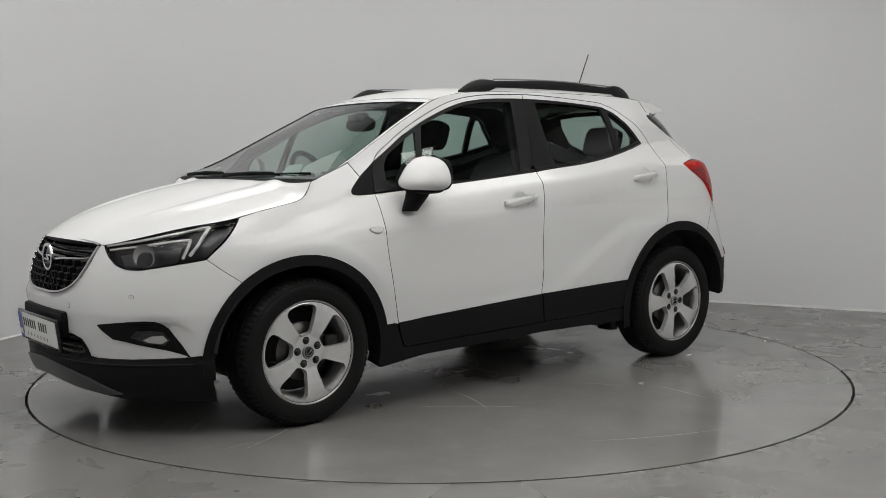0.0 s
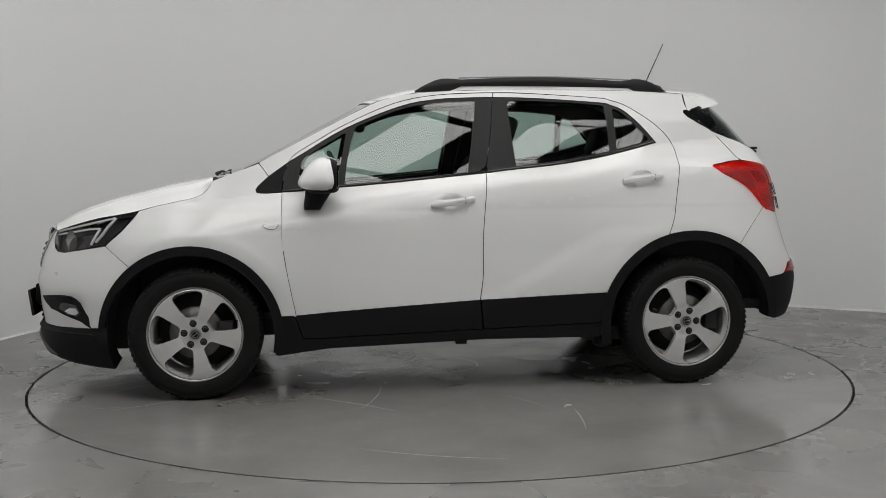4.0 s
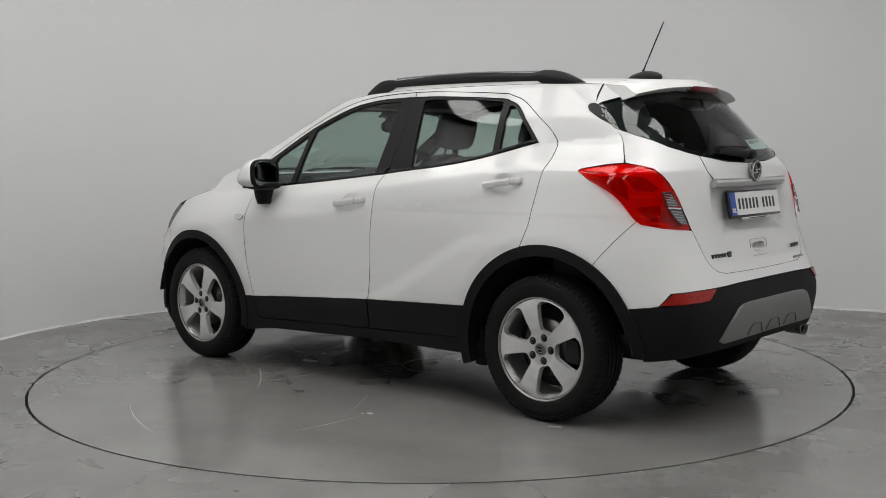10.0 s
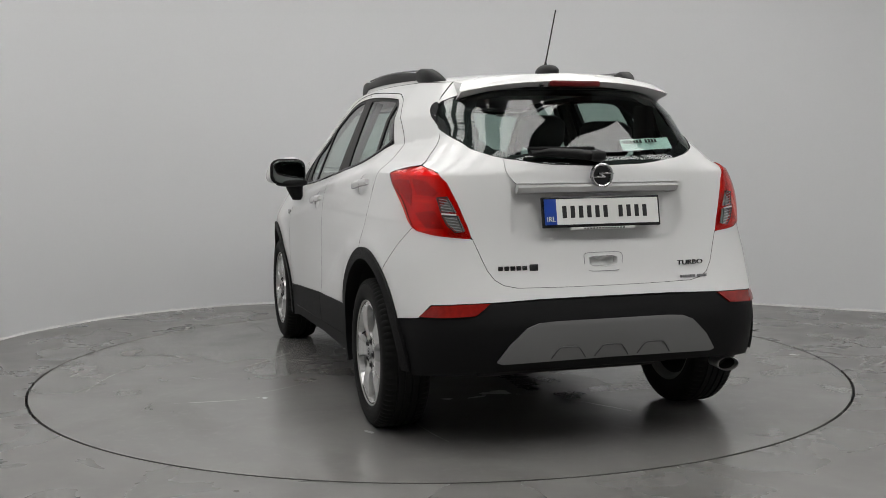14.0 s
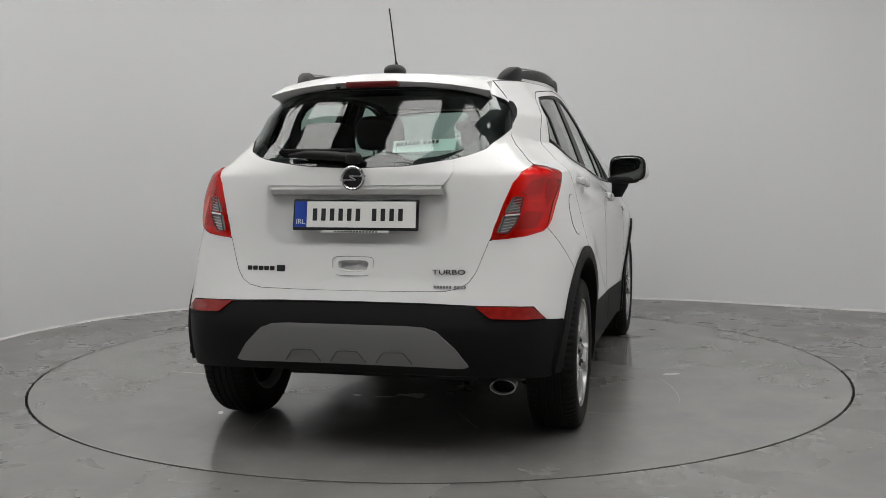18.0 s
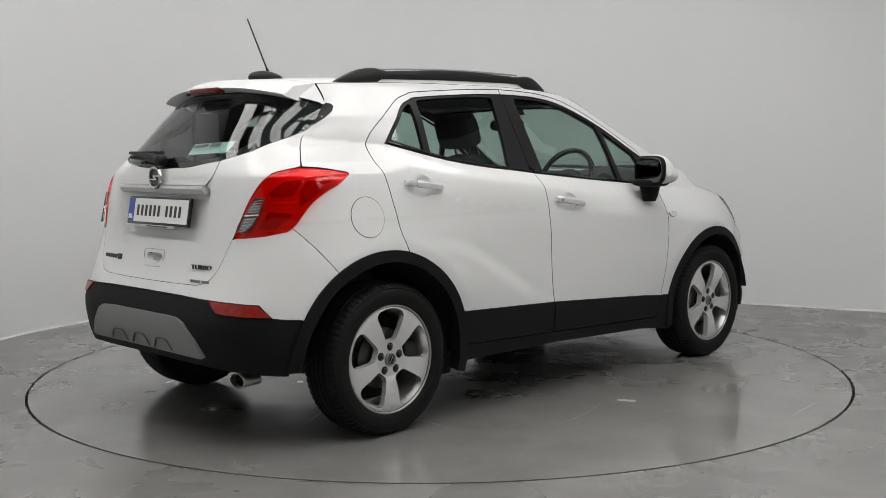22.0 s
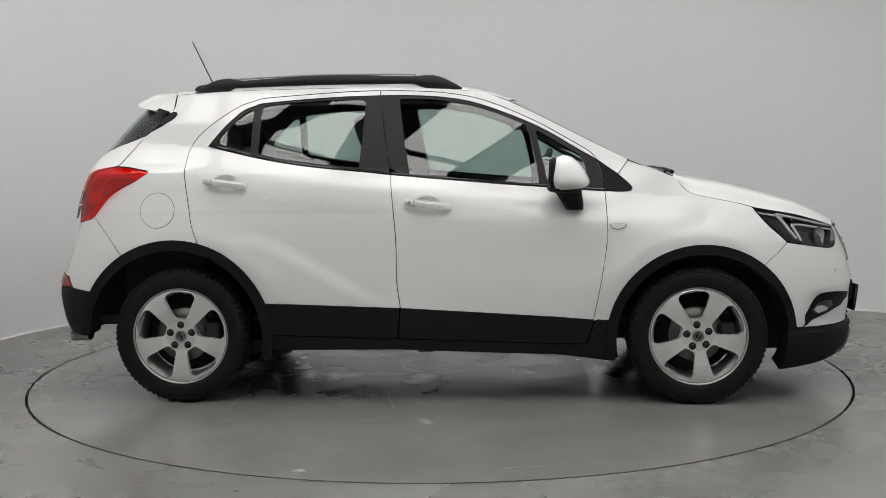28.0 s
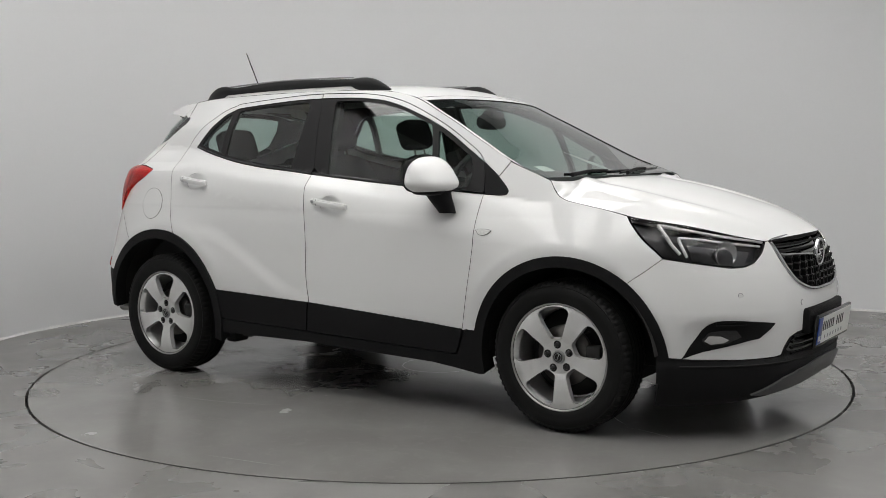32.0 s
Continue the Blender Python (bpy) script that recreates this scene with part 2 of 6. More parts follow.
def spl(tab, v):
    """Monotone cubic through a table."""
    n = len(tab)
    if v <= tab[0][0]:
        return tab[0][1]
    if v >= tab[-1][0]:
        return tab[-1][1]
    i = 0
    while v > tab[i + 1][0]:
        i += 1

    def slope(k):
        if k == 0 or k == n - 1:
            a, b = (0, 1) if k == 0 else (n - 2, n - 1)
            return (tab[b][1] - tab[a][1]) / (tab[b][0] - tab[a][0])
        l = (tab[k][1] - tab[k - 1][1]) / (tab[k][0] - tab[k - 1][0])
        r = (tab[k + 1][1] - tab[k][1]) / (tab[k + 1][0] - tab[k][0])
        return 0 if l * r <= 0 else 2 * l * r / (l + r)
    h = tab[i + 1][0] - tab[i][0]
    u = (v - tab[i][0]) / h
    m0, m1 = slope(i) * h, slope(i + 1) * h
    return ((2 * u ** 3 - 3 * u * u + 1) * tab[i][1] + (u ** 3 - 2 * u * u + u) * m0
            + (3 * u * u - 2 * u ** 3) * tab[i + 1][1] + (u ** 3 - u * u) * m1)


def ease(u):
    u = min(1, max(0, u))
    return u * u * (3 - 2 * u)


HUB_F, HUB_R, HUB_Z = 1.277, -1.277, 0.336
BELT = [(-2.1, 1.34), (-1.46, 1.30), (-1.1, 1.265), (-.7, 1.20), (0.0, 1.125), (0.9, 1.035), (1.6, 0.98), (2.2, 0.93)]
WID = [(.15, .815), (.25, .835), (.42, .846), (.5, .850), (.62, .852), (.75, .852), (.86, .848), (.95, .842)]
NOSE = [(.13, 2.02), (.16, 2.10), (.2, 2.15), (.25, 2.175), (.3, 2.188), (.335, 2.188), (.358, 2.165), (.45, 2.176), (.584, 2.18), (.707, 2.165), (.80, 2.13), (.86, 2.09), (.923, 2.0),
        (.98, 1.93), (1.05, 1.86), (1.2, 1.78)]
TAIL = [(.2, -1.88), (.3, -1.955), (.42, -2.005), (.54, -2.02), (.6, -2.005), (.66, -1.98), (.75, -1.945), (.9, -1.912),
        (1.14, -1.885), (1.2, -1.865), (1.3, -1.79), (1.5, -1.61), (1.6, -1.52)]
NOSEM = [(.3, 2.8), (.55, 2.8), (.74, 2.3), (.86, 2.3), (.94, 2.6)]             # how full the nose is in plan, by height
SHOULDER = [(-1.5, .13), (-1.1, .10), (-.8, .08), (-.2, .075), (.6, .07)]      # depth of the shoulder below the waist
CRISP = [(-1.6, .6), (-.3, .6), (.2, .3), (.7, 0)]                              # how sharply it turns
ROLL = [(.6, .105), (1.6, .05), (2.2, .05)]
TAILP = [(.62, .205), (.75, .205), (.92, .235), (1.15, .28), (1.3, .3125)]
FX, BX = 0.9, -0.5            # where the nose and the tail begin to round in


def width(x, z):
    zb = spl(BELT, x)
    y = spl(WID, min(z, .95))
    d = z - zb + .2
    if d > 0:
        e = max(0, d - .2)
        sh, c = lerp(SHOULDER, x), lerp(CRISP, x)
        q = d - .2 + sh
        q = min(1, max(0, (q + math.sqrt(q * q + .0002)) / 2) / sh)
        y -= lerp(ROLL, x) * ((1 - c) * min(d / .2, 1) ** 1.7 + c * q) + e * .36 + .12 * e * e
    y *= 1 - lerp([(.8, .0), (.96, .012), (1.15, .055)], z) * ease((-.4 - x) / .9)
    # the cabin draws in towards the tail, above the shoulder
    y *= 1 - lerp([(1.15, 0), (1.20, .085), (1.27, .115), (1.40, .10), (1.55, .10)], z) * ease((-1.05 - x) / .42) - lerp([(1.40, 0), (1.55, .08)], z) * ease((-.3 - x) / 1.0)
    # the blade that sweeps from the sill up towards the rear arch
    if -1.2 < x < .85:
        crest = .47 + .36 * ease((.05 - x) / 1.0) ** 1.4
        y += .009 * ease((crest - z) / .10 + .35) * ease((.75 - x) / .9) * ease((x + 1.15) / .3)
        y -= .004 * math.exp(-((z - .74) / .10) ** 2) * ease((.85 - x) / .4) * ease((x + 1.2) / .4)
    return y


RIM_F, RIM_R = .500, .522      # radii of the plain band round the arches


def flare(x, z):
    """How far the wings swell round the wheels; less on the side of the doors, low down."""
    out = 0
    for hx, amp, door in ((HUB_F, .023, -1), (HUB_R, .016, 1)):
        r = math.hypot(x - hx, z - HUB_Z)
        u = r - (RIM_F if hx > 0 else RIM_R)
        k = ease((z - .42) / .3) if (x - hx) * door > 0 else 1
        out += amp * k * math.exp(-(u + math.sqrt(u * u + .0002)) / .15)
    return out


def half(x, z):
    """Half width of the body at (x, z)."""
    w = width(x, z)
    if x > FX:
        r = (x - FX) / (spl(NOSE, z) - FX)
        w *= (1 - r ** 3.2) ** (1 / lerp(NOSEM, z)) if r < 1 else 0
    if x < BX:
        r = (BX - x) / (BX - spl(TAIL, z))
        w *= (1 - r ** 8) ** lerp(TAILP, z) if r < 1 else 0
    return w + flare(x, z)


def solve_rho(c, s, n, m):
    lo, hi = 0.5, 1.6
    for _ in range(30):
        q = (lo + hi) / 2
        if (q * c) ** n + (q * s) ** m < 1:
            lo = q
        else:
            hi = q
    return lo


def on_side(sg):
    return lambda u, v: Vector((u, sg * half(u, v), v))


def on_glass(sg):
    """The side panes run straight down behind the shoulder of the doors."""
    def f(u, v):
        zb = spl(BELT, u) + .012
        y = half(u, v) if v >= zb else half(u, zb) + (zb - v) * .37
        return Vector((u, sg * y, v))
    return f


def wrap(front):
    """Domain (angle, z) round the nose or the tail; angle 0 is the middle, positive to the left."""
    def f(a, z):
        t = min(abs(a), 1.5707)
        c, s = math.cos(t), math.sin(t)
        if front:
            q = solve_rho(c, s, 3.2, lerp(NOSEM, z))
            x = FX + (spl(NOSE, z) - FX) * q * c
        else:
            q = solve_rho(c, s, 8, 1 / lerp(TAILP, z))
            x = BX - (BX - spl(TAIL, z)) * q * c
        return Vector((x, math.copysign(width(x, z) * q * s + flare(x, z) * min(1, t * 4), a), z))
    return f


def ang(front, z, x=None, y=None):
    """The angle of a point of the nose or tail, given by its x or its y."""
    if y is not None:
        lo, hi = 0.0, 1.57
        f = wrap(front)
        for _ in range(30):
            q = (lo + hi) / 2
            lo, hi = (q, hi) if f(q, z).y < y else (lo, q)
        return lo
    if front:
        r = (x - FX) / (spl(NOSE, z) - FX)
        return math.atan2((1 - r ** 3.2) ** (1 / lerp(NOSEM, z)), r) if r < 1 else 0.0
    r = (BX - x) / (BX - spl(TAIL, z))
    return math.atan2((1 - r ** 8) ** lerp(TAILP, z), r) if r < 1 else 0.0


def fx(x, z):
    return (ang(True, z, x=x), z)


def fy(y, z):
    return (ang(True, z, y=y), z)


def bx(x, z):
    return (ang(False, z, x=x), z)


def by(y, z):
    return (ang(False, z, y=y), z)


NOSE_MAP, TAIL_MAP = wrap(True), wrap(False)

# upper edge of the side frame: A-pillar, cant rail, rear pillar
EDGE = [(-1.72, 1.50), (-1.50, 1.535), (-1.369, 1.552), (-1.0, 1.566), (-.6, 1.571), (-.2, 1.57), (.1, 1.558), (.298, 1.522), (.499, 1.43),
        (.779, 1.285), (.944, 1.20), (1.053, 1.156), (1.176, 1.118), (1.24, 1.100)]
BOW_X = [(-1.4, -.10), (-.9, 0), (-.1, .015), (.35, .050), (.8, .060), (1.18, .075)]
BOW_Z = [(-1.5, .03), (-.9, .045), (0, .04), (.4, .016), (.9, .004), (1.18, .0)]


def over(s, v):
    """The roof and the windscreen: s runs along the side frame's edge, v across it from -1 to 1."""
    z = spl(EDGE, s)
    y = half(s, z)
    k = 1 - v * v
    return Vector((s + spl(BOW_X, s) * k, v * y, z + spl(BOW_Z, s) * (1 - abs(v) ** 2.5)))


# the bonnet's shut line along the wing
LINE = [(1.10, 1.125), (1.176, 1.108), (1.202, 1.070), (1.228, 1.043), (1.27, 1.023), (1.325, 1.011), (1.466, .982), (1.587, .952), (1.763, .921),
        (1.917, .881), (2.032, .845)]
CROWN = [(1.1, 1.10), (1.2, 1.116), (1.28, 1.107), (1.43, 1.083), (1.58, 1.05), (1.73, 1.012), (1.88, .970), (1.98, .932), (2.06, .892), (2.12, .862)]


def bonnet(s, v):
    """The bonnet: s along the shut line, v across it."""
    z = spl(LINE, s)
    y = half(s, z)
    # the corner at the pillar stays local to the edge
    z2 = lerp([(1.10, 1.100), (1.176, 1.082), (1.228, 1.043), (1.27, 1.023)], s) if s < 1.27 else z
    z = z2 + (z - z2) * abs(v) ** 5
    k = 1 - v * v
    bow = lerp([(1.1, .078), (1.3, .055), (1.6, .03), (1.9, .06), (2.032, .085)], s)
    x = s + bow * k
    zc = spl(CROWN, s + bow)
    w = 1 - abs(v) ** 2.3
    ridge = .013 * math.exp(-((abs(v) - .62) / .075) ** 2)
    return Vector((x, v * y, z + (zc - z) * w + ridge * ease((2.0 - s) / .4)))


def fill(loops, cu, cv):
    """Triangles that fill plane loops (the first outside, the rest holes), cut into cells."""
    bm = bmesh.new()
    for loop in loops:
        vs = [bm.verts.new((p[0], p[1], 0)) for p in loop]
        for a, b in zip(vs, vs[1:] + vs[:1]):
            bm.edges.new((a, b))
    bmesh.ops.remove_doubles(bm, verts=bm.verts, dist=1e-5)
    bmesh.ops.triangle_fill(bm, use_beauty=True, use_dissolve=False, edges=bm.edges[:])
    us, vs = [v.co.x for v in bm.verts], [v.co.y for v in bm.verts]
    for k, (lo, hi, step) in enumerate(((min(us), max(us), cu), (min(vs), max(vs), cv))):
        q = (math.floor(lo / step) + 1) * step
        while q < hi - 1e-4:
            no = (1, 0, 0) if k == 0 else (0, 1, 0)
            bmesh.ops.bisect_plane(bm, geom=bm.verts[:] + bm.edges[:] + bm.faces[:], dist=1e-5, plane_co=tuple(q * c for c in no), plane_no=no)
            q += step
    return bm


def skin(name, loops, f, material, parent=None, off=0.0, depth=0.014, cu=0.03, cv=0.03, flip=False, label="", eps=2e-3, up=None, off_fn=None):
    """A sheet of bodywork: the plane loops laid on the surface f, raised by off, with an edge turned in by depth."""
    bm = fill(loops, cu, cv)
    bm.verts.ensure_lookup_table()
    P, N = [], []
    for v in bm.verts:
        a, b = v.co.x, v.co.y
        p = f(a, b)
        du, dv = f(a + eps, b) - f(a - eps, b), f(a, b + eps) - f(a, b - eps)
        n = du.cross(dv)
        n = n.normalized() if n.length > 1e-12 else Vector((1, 0, 0))
        if flip:
            n = -n
        P.append(p + n * (off + (off_fn(a, b) if off_fn else 0)))
        N.append(n)
    faces, normals = [], []
    for fc in bm.faces:
        ids = [v.index for v in fc.verts]
        q = (P[ids[1]] - P[ids[0]]).cross(P[ids[-1]] - P[ids[0]])
        if q.dot(N[ids[0]]) < 0:
            ids.reverse()
        faces.append(ids)
        normals += [N[i] for i in ids]
    front_n = len(faces)
    if depth:
        back = {}
        for e in bm.edges:
            if len(e.link_faces) == 1:
                i, j = e.verts[0].index, e.verts[1].index
                for k in (i, j):
                    if k not in back:
                        back[k] = (len(P), len(P) + 1)
                        P += [P[k].copy(), P[k] - N[k] * depth]
                q = [back[i][0], back[j][0], back[j][1], back[i][1]]
                n = (P[q[1]] - P[q[0]]).cross(P[q[3]] - P[q[0]])
                n = n.normalized() if n.length > 1e-12 else N[i]
                mid = e.link_faces[0].calc_center_median()
                inside = f(mid.x, mid.y) - P[i]
                if n.dot(inside) > 0:
                    q.reverse()
                    n = -n
                faces.append(q)
                normals += [n] * 4
    bm.free()
    me = bpy.data.meshes.new(name)
    me.from_pydata([tuple(p) for p in P], [], faces)
    me.materials.append(material)
    if material is PAINT:
        me.materials.append(LIP)
        me.polygons.foreach_set("material_index", [0] * front_n + [1] * (len(faces) - front_n))
    me.polygons.foreach_set("use_smooth", [True] * len(faces))
    me.normals_split_custom_set([tuple(n) for n in normals])
    ob = new(name, me)
    if parent:
        ob.parent = parent
    return tagged(ob, label) if label else ob


def shrink(loop, d):
    """The loop drawn in by d."""
    n = len(loop)
    area = sum(loop[i][0] * loop[(i + 1) % n][1] - loop[(i + 1) % n][0] * loop[i][1] for i in range(n))
    s = 1 if area > 0 else -1
    out = []
    for i in range(n):
        a, b, c = Vector(loop[i - 1][:2]), Vector(loop[i][:2]), Vector(loop[(i + 1) % n][:2])
        d1, d2 = (b - a), (c - b)
        if d1.length < 1e-7 or d2.length < 1e-7:
            continue
        d1.normalize()
        d2.normalize()
        n1, n2 = Vector((-d1.y, d1.x)) * s, Vector((-d2.y, d2.x)) * s
        m = n1 + n2
        k = m.dot(n1)
        m = m / k if k > 0.35 else n1
        out.append(tuple(b + m * d))
    return out


def arc(cx, cz, r, a0, a1, n=24):
    return [(cx + r * math.cos(radians(a0 + (a1 - a0) * i / n)), cz + r * math.sin(radians(a0 + (a1 - a0) * i / n))) for i in range(n + 1)]


# ---------------------------------------------------------------- the studio
def studio():
    # plan of the curved wall, from behind the camera round the back and home
    plan = bezier([(-3.5, -8.6), (-3.42, -5), (-3.3, -2), (-3.136, -0.01), (-2.981, 1.027), (-2.793, 1.522), (-2.495, 1.997), (-2.046, 2.382), (-1.496, 2.658), (-0.695, 2.853), (0.205, 2.909), (1.104, 2.845), (1.893, 2.663), (2.351, 2.452), (2.848, 2.162), (3.394, 1.833), (3.888, 1.297), (4.229, 0.457), (4.4, -1), (4.5, -5), (4.5, -8.6)], 8)
    bm = bmesh.new()
    th = 0.12
    inner, outer = [], []
    for i, p in enumerate(plan):
        a, b = Vector(plan[max(i - 1, 0)]), Vector(plan[min(i + 1, len(plan) - 1)])
        d = (b - a).normalized()
        n = Vector((-d.y, d.x))
        q = Vector(p) + n * th
        inner.append([bm.verts.new((p[0], p[1], z)) for z in (0, CEIL)])
        outer.append([bm.verts.new((q.x, q.y, z)) for z in (0, CEIL)])
    for a, b, c, d in zip(inner, inner[1:], outer, outer[1:]):
        bm.faces.new((a[0], a[1], b[1], b[0]))
        bm.faces.new((c[0], d[0], d[1], c[1]))
        bm.faces.new((a[0], b[0], d[0], c[0]))
        bm.faces.new((a[1], c[1], d[1], b[1]))
    w = part("wall_curved", bm, WALL)
    tagged(w, "smooth grey curved studio wall around the turntable", "wall", kind="structure")
    # unseen wall, made whiter than the rest to bounce light onto the car
    wb = part("bounce_wall", boxes(((-3.6, -8.75, 0), (4.6, -8.6, CEIL))), BOUNCE_WHITE, smooth=False)
    tagged(wb, "unseen wall behind the camera, added white to bounce light on the car", "wall", kind="structure")
    # ragged paint edge where wall meets floor
    rng = random.Random(5)
    bm = bmesh.new()
    prev = None
    fine = []
    for a, b in zip(plan[20:-40], plan[21:-39]):
        for k in range(6):
            fine.append(Vector(a).lerp(Vector(b), k / 6))
    for i, p in enumerate(fine):
        d = (fine[min(i + 1, len(fine) - 1)] - fine[max(i - 1, 0)]).normalized()
        n = Vector((d.y, -d.x))
        h = .006 + .010 * rng.random() ** 3
        row = [bm.verts.new((p.x, p.y, h + .004)), bm.verts.new((p.x + n.x * .006, p.y + n.y * .006, h)),
               bm.verts.new((p.x + n.x * (.010 + .006 * rng.random()), p.y + n.y * .012, .0005))]
        if prev:
            for k in range(2):
                bm.faces.new((prev[k], prev[k + 1], row[k + 1], row[k]))
        prev = row
    tagged(part("baseboard", bm, CHIP), "rough chipped paint edge along the foot of the wall", "trim", kind="structure")
    # ceiling with its light panels
    tagged(part("ceiling", boxes(((-3.7, -8.8, CEIL), (4.7, 3.2, CEIL + .1))), CEILM, smooth=False), "plain pale studio ceiling", "ceiling", kind="structure")
    (x0, y0, sx, sy), rest = LIGHTS[0], LIGHTS[1:]
    lamp = new("ceiling_light")
    tagged(lamp, "large rectangular softbox panel under the ceiling", "ceiling light", "studio ceiling lights")
    fr = boxes(((-.5, -.5, -.05), (.5, -.48, 0)), ((-.5, .48, -.05), (.5, .5, 0)), ((-.5, -.48, -.05), (-.48, .48, 0)), ((.48, -.48, -.05), (.5, .48, 0)))
    part("frame", fr, FRAMEM, lamp, smooth=False)
    part("diffuser", boxes(((-.478, -.478, -.035), (.478, .478, -.004))), SOFT, lamp, "glowing white diffuser", smooth=False)
    lamp.scale = (sx, sy, 1)
    lamp.location = (x0, y0, CEIL - .002)
    lamp.rotation_euler = (0, 0, radians(-30))
    for x, y, _, _ in rest:
        copy_thing(lamp, pose(x, y, CEIL - .002, 0, 0, -30))
    # floor with a round hole for the turntable
    bm = bmesh.new()
    n = 160
    rim, low, far = [], [], []
    for i in range(n):
        a = 2 * math.pi * i / n
        c, s = math.cos(a), math.sin(a)
        k = 9.2 / max(abs(c), abs(s))
        rim.append(bm.verts.new((c * (TABLE_R + .008), s * (TABLE_R + .008), 0)))
        low.append(bm.verts.new((c * (TABLE_R + .008), s * (TABLE_R + .008), -.05)))
        far.append(bm.verts.new((c * k, s * k, 0)))
    for i in range(n):
        j = (i + 1) % n
        bm.faces.new((rim[i], far[i], far[j], rim[j]))
        bm.faces.new((rim[i], rim[j], low[j], low[i]))
    tagged(part("floor", bm, FLOOR, smooth=False), "polished grey resin floor with cloudy tones", "floor", kind="structure")
    pit = part("turntable_pit", lathe([(0, -.05), (TABLE_R + .02, -.05), (TABLE_R + .02, -.045)], 96, "z"), GAP)
    tagged(pit, "dark gap under the edge of the turntable", "floor", kind="structure")
    rng = random.Random(8)
    for k, (x, y) in enumerate([(-1.75, -3.03), (1.98, -2.02), (-2.1, -2.8)]):
        d = blob((x, y, .002), (.006, .008, .003), 2, 10)
        tagged(part("debris", d, GAP), "tiny dark speck lying on the grey floor", "debris", "specks on the floor")


LIGHTS = []
for k in range(-3, 6):
    for j in range(-1, 6):
        # rows of strip panels that run slantwise across the ceiling
        # row j = -1, nearest the camera, is added fill light
        lx, ly = -.22 + 1.30 * k + .5 * (.62 + 1.27 * j), -3.55 + .866 * (.62 + 1.27 * j)
        if (-2.7 < lx < 4.0 and ly < -1.5) or (-3.3 < lx < 2.4 and -1.5 <= ly < 2.2):
            if math.hypot(lx - .1, ly) > .8:
                LIGHTS.append((lx, ly, .68, 1.22))
studio()


def turntable():
    t = new("turntable")
    tagged(t, "round flush turntable of polished grey resin, scuffed", "turntable")
    d = part("disc", lathe([(0, 0), (.6, 0), (1.2, 0), (TABLE_R - .007, 0), (TABLE_R - .007, -.045), (0, -.045)], 160, "z"), DISC, t)
    part("cover_ring", lathe([(.217, .0012), (.221, .0012)], 80, "z"), SCUFF, t, "thin round joint of the centre cover")
    rng = random.Random(21)
    # scratches and tyre scuffs
    for i in range(20):
        r, a = rng.uniform(.4, 2.1), rng.uniform(0, 6.28)
        L, turn = rng.uniform(.15, .7), rng.uniform(-.5, .5)
        x, y = r * math.cos(a), r * math.sin(a)
        h = a + rng.choice((0, 1.57)) + rng.uniform(-.6, .6)
        pts = []
        for k in range(9):
            pts.append((x, y))
            x += math.cos(h) * L / 8
            y += math.sin(h) * L / 8
            h += turn / 8
        if max(math.hypot(*p) for p in pts) > TABLE_R - .03:
            continue
        bm = bmesh.new()
        w = rng.uniform(.0009, .0019)
        rows = []
        for k, p in enumerate(pts):
            d2 = Vector(pts[min(k + 1, 8)]) - Vector(pts[max(k - 1, 0)])
            nn = Vector((-d2.y, d2.x)).normalized() * w * math.sin(math.pi * (k + .3) / 8.6)
            rows.append((bm.verts.new((p[0] + nn.x, p[1] + nn.y, .0012)), bm.verts.new((p[0] - nn.x, p[1] - nn.y, .0012))))
        for p, q in zip(rows, rows[1:]):
            bm.faces.new((p[0], p[1], q[1], q[0]))
        part("scratch", bm, SCRATCH if i % 3 else SCUFF, t, smooth=False)
    return t


SCRATCH = mat("pale_scratch", (0.33, 0.325, 0.315), rough=0.5, grain=0.3, grain_scale=60)
SCUFF = mat("dark_scuff", (0.12, 0.118, 0.115), rough=0.4, grain=0.4, grain_scale=40)
table = turntable()

# ---------------------------------------------------------------- the car: outer panels
car = new("car")
tagged(car, "white five-door compact crossover with black lower cladding, parked on the turntable", "car")
AF, AB = (1.298, .322), (-1.30, .330)      # centres of the arches
RF, RB = .458, .482                        # radii of their painted edges

WIN_LOW = [(-1.144, 1.281), (-.957, 1.233), (-.782, 1.197), (-.578, 1.168), (-.350, 1.146), (-.222, 1.131), (.214, 1.091), (.522, 1.067), (.731, 1.051), (.833, 1.045)]
WIN_TOP = [(-1.144, 1.290), (-1.083, 1.366), (-.996, 1.453), (-.930, 1.484), (-.859, 1.500), (-.510, 1.524), (-.285, 1.530), (-.192, 1.530), (.010, 1.521),
           (.212, 1.484), (.498, 1.371), (.722, 1.241), (.800, 1.196)]
SEAM_TOP = [(-1.213, 1.330), (-1.160, 1.378), (-1.088, 1.432), (-1.004, 1.486), (-.93, 1.512), (-.861, 1.526), (-.510, 1.549), (-.288, 1.556), (.010, 1.545), (.241, 1.501), (.498, 1.392),
            (.694, 1.281), (.765, 1.236), (.800, 1.196)]
SEAM_B = [(-.174, .300), (-.174, .485), (-.190, .610), (-.194, .833), (-.222, 1.131), (-.264, 1.363), (-.288, 1.556)]
SEAM_F = [(.770, .413), (.807, .608), (.832, .774), (.837, .883), (.833, 1.045), (.819, 1.128), (.800, 1.196)]
SEAM_R = [(-1.172, .796), (-1.206, .890), (-1.221, .976), (-1.246, 1.117), (-1.256, 1.202), (-1.250, 1.273), (-1.213, 1.330)]
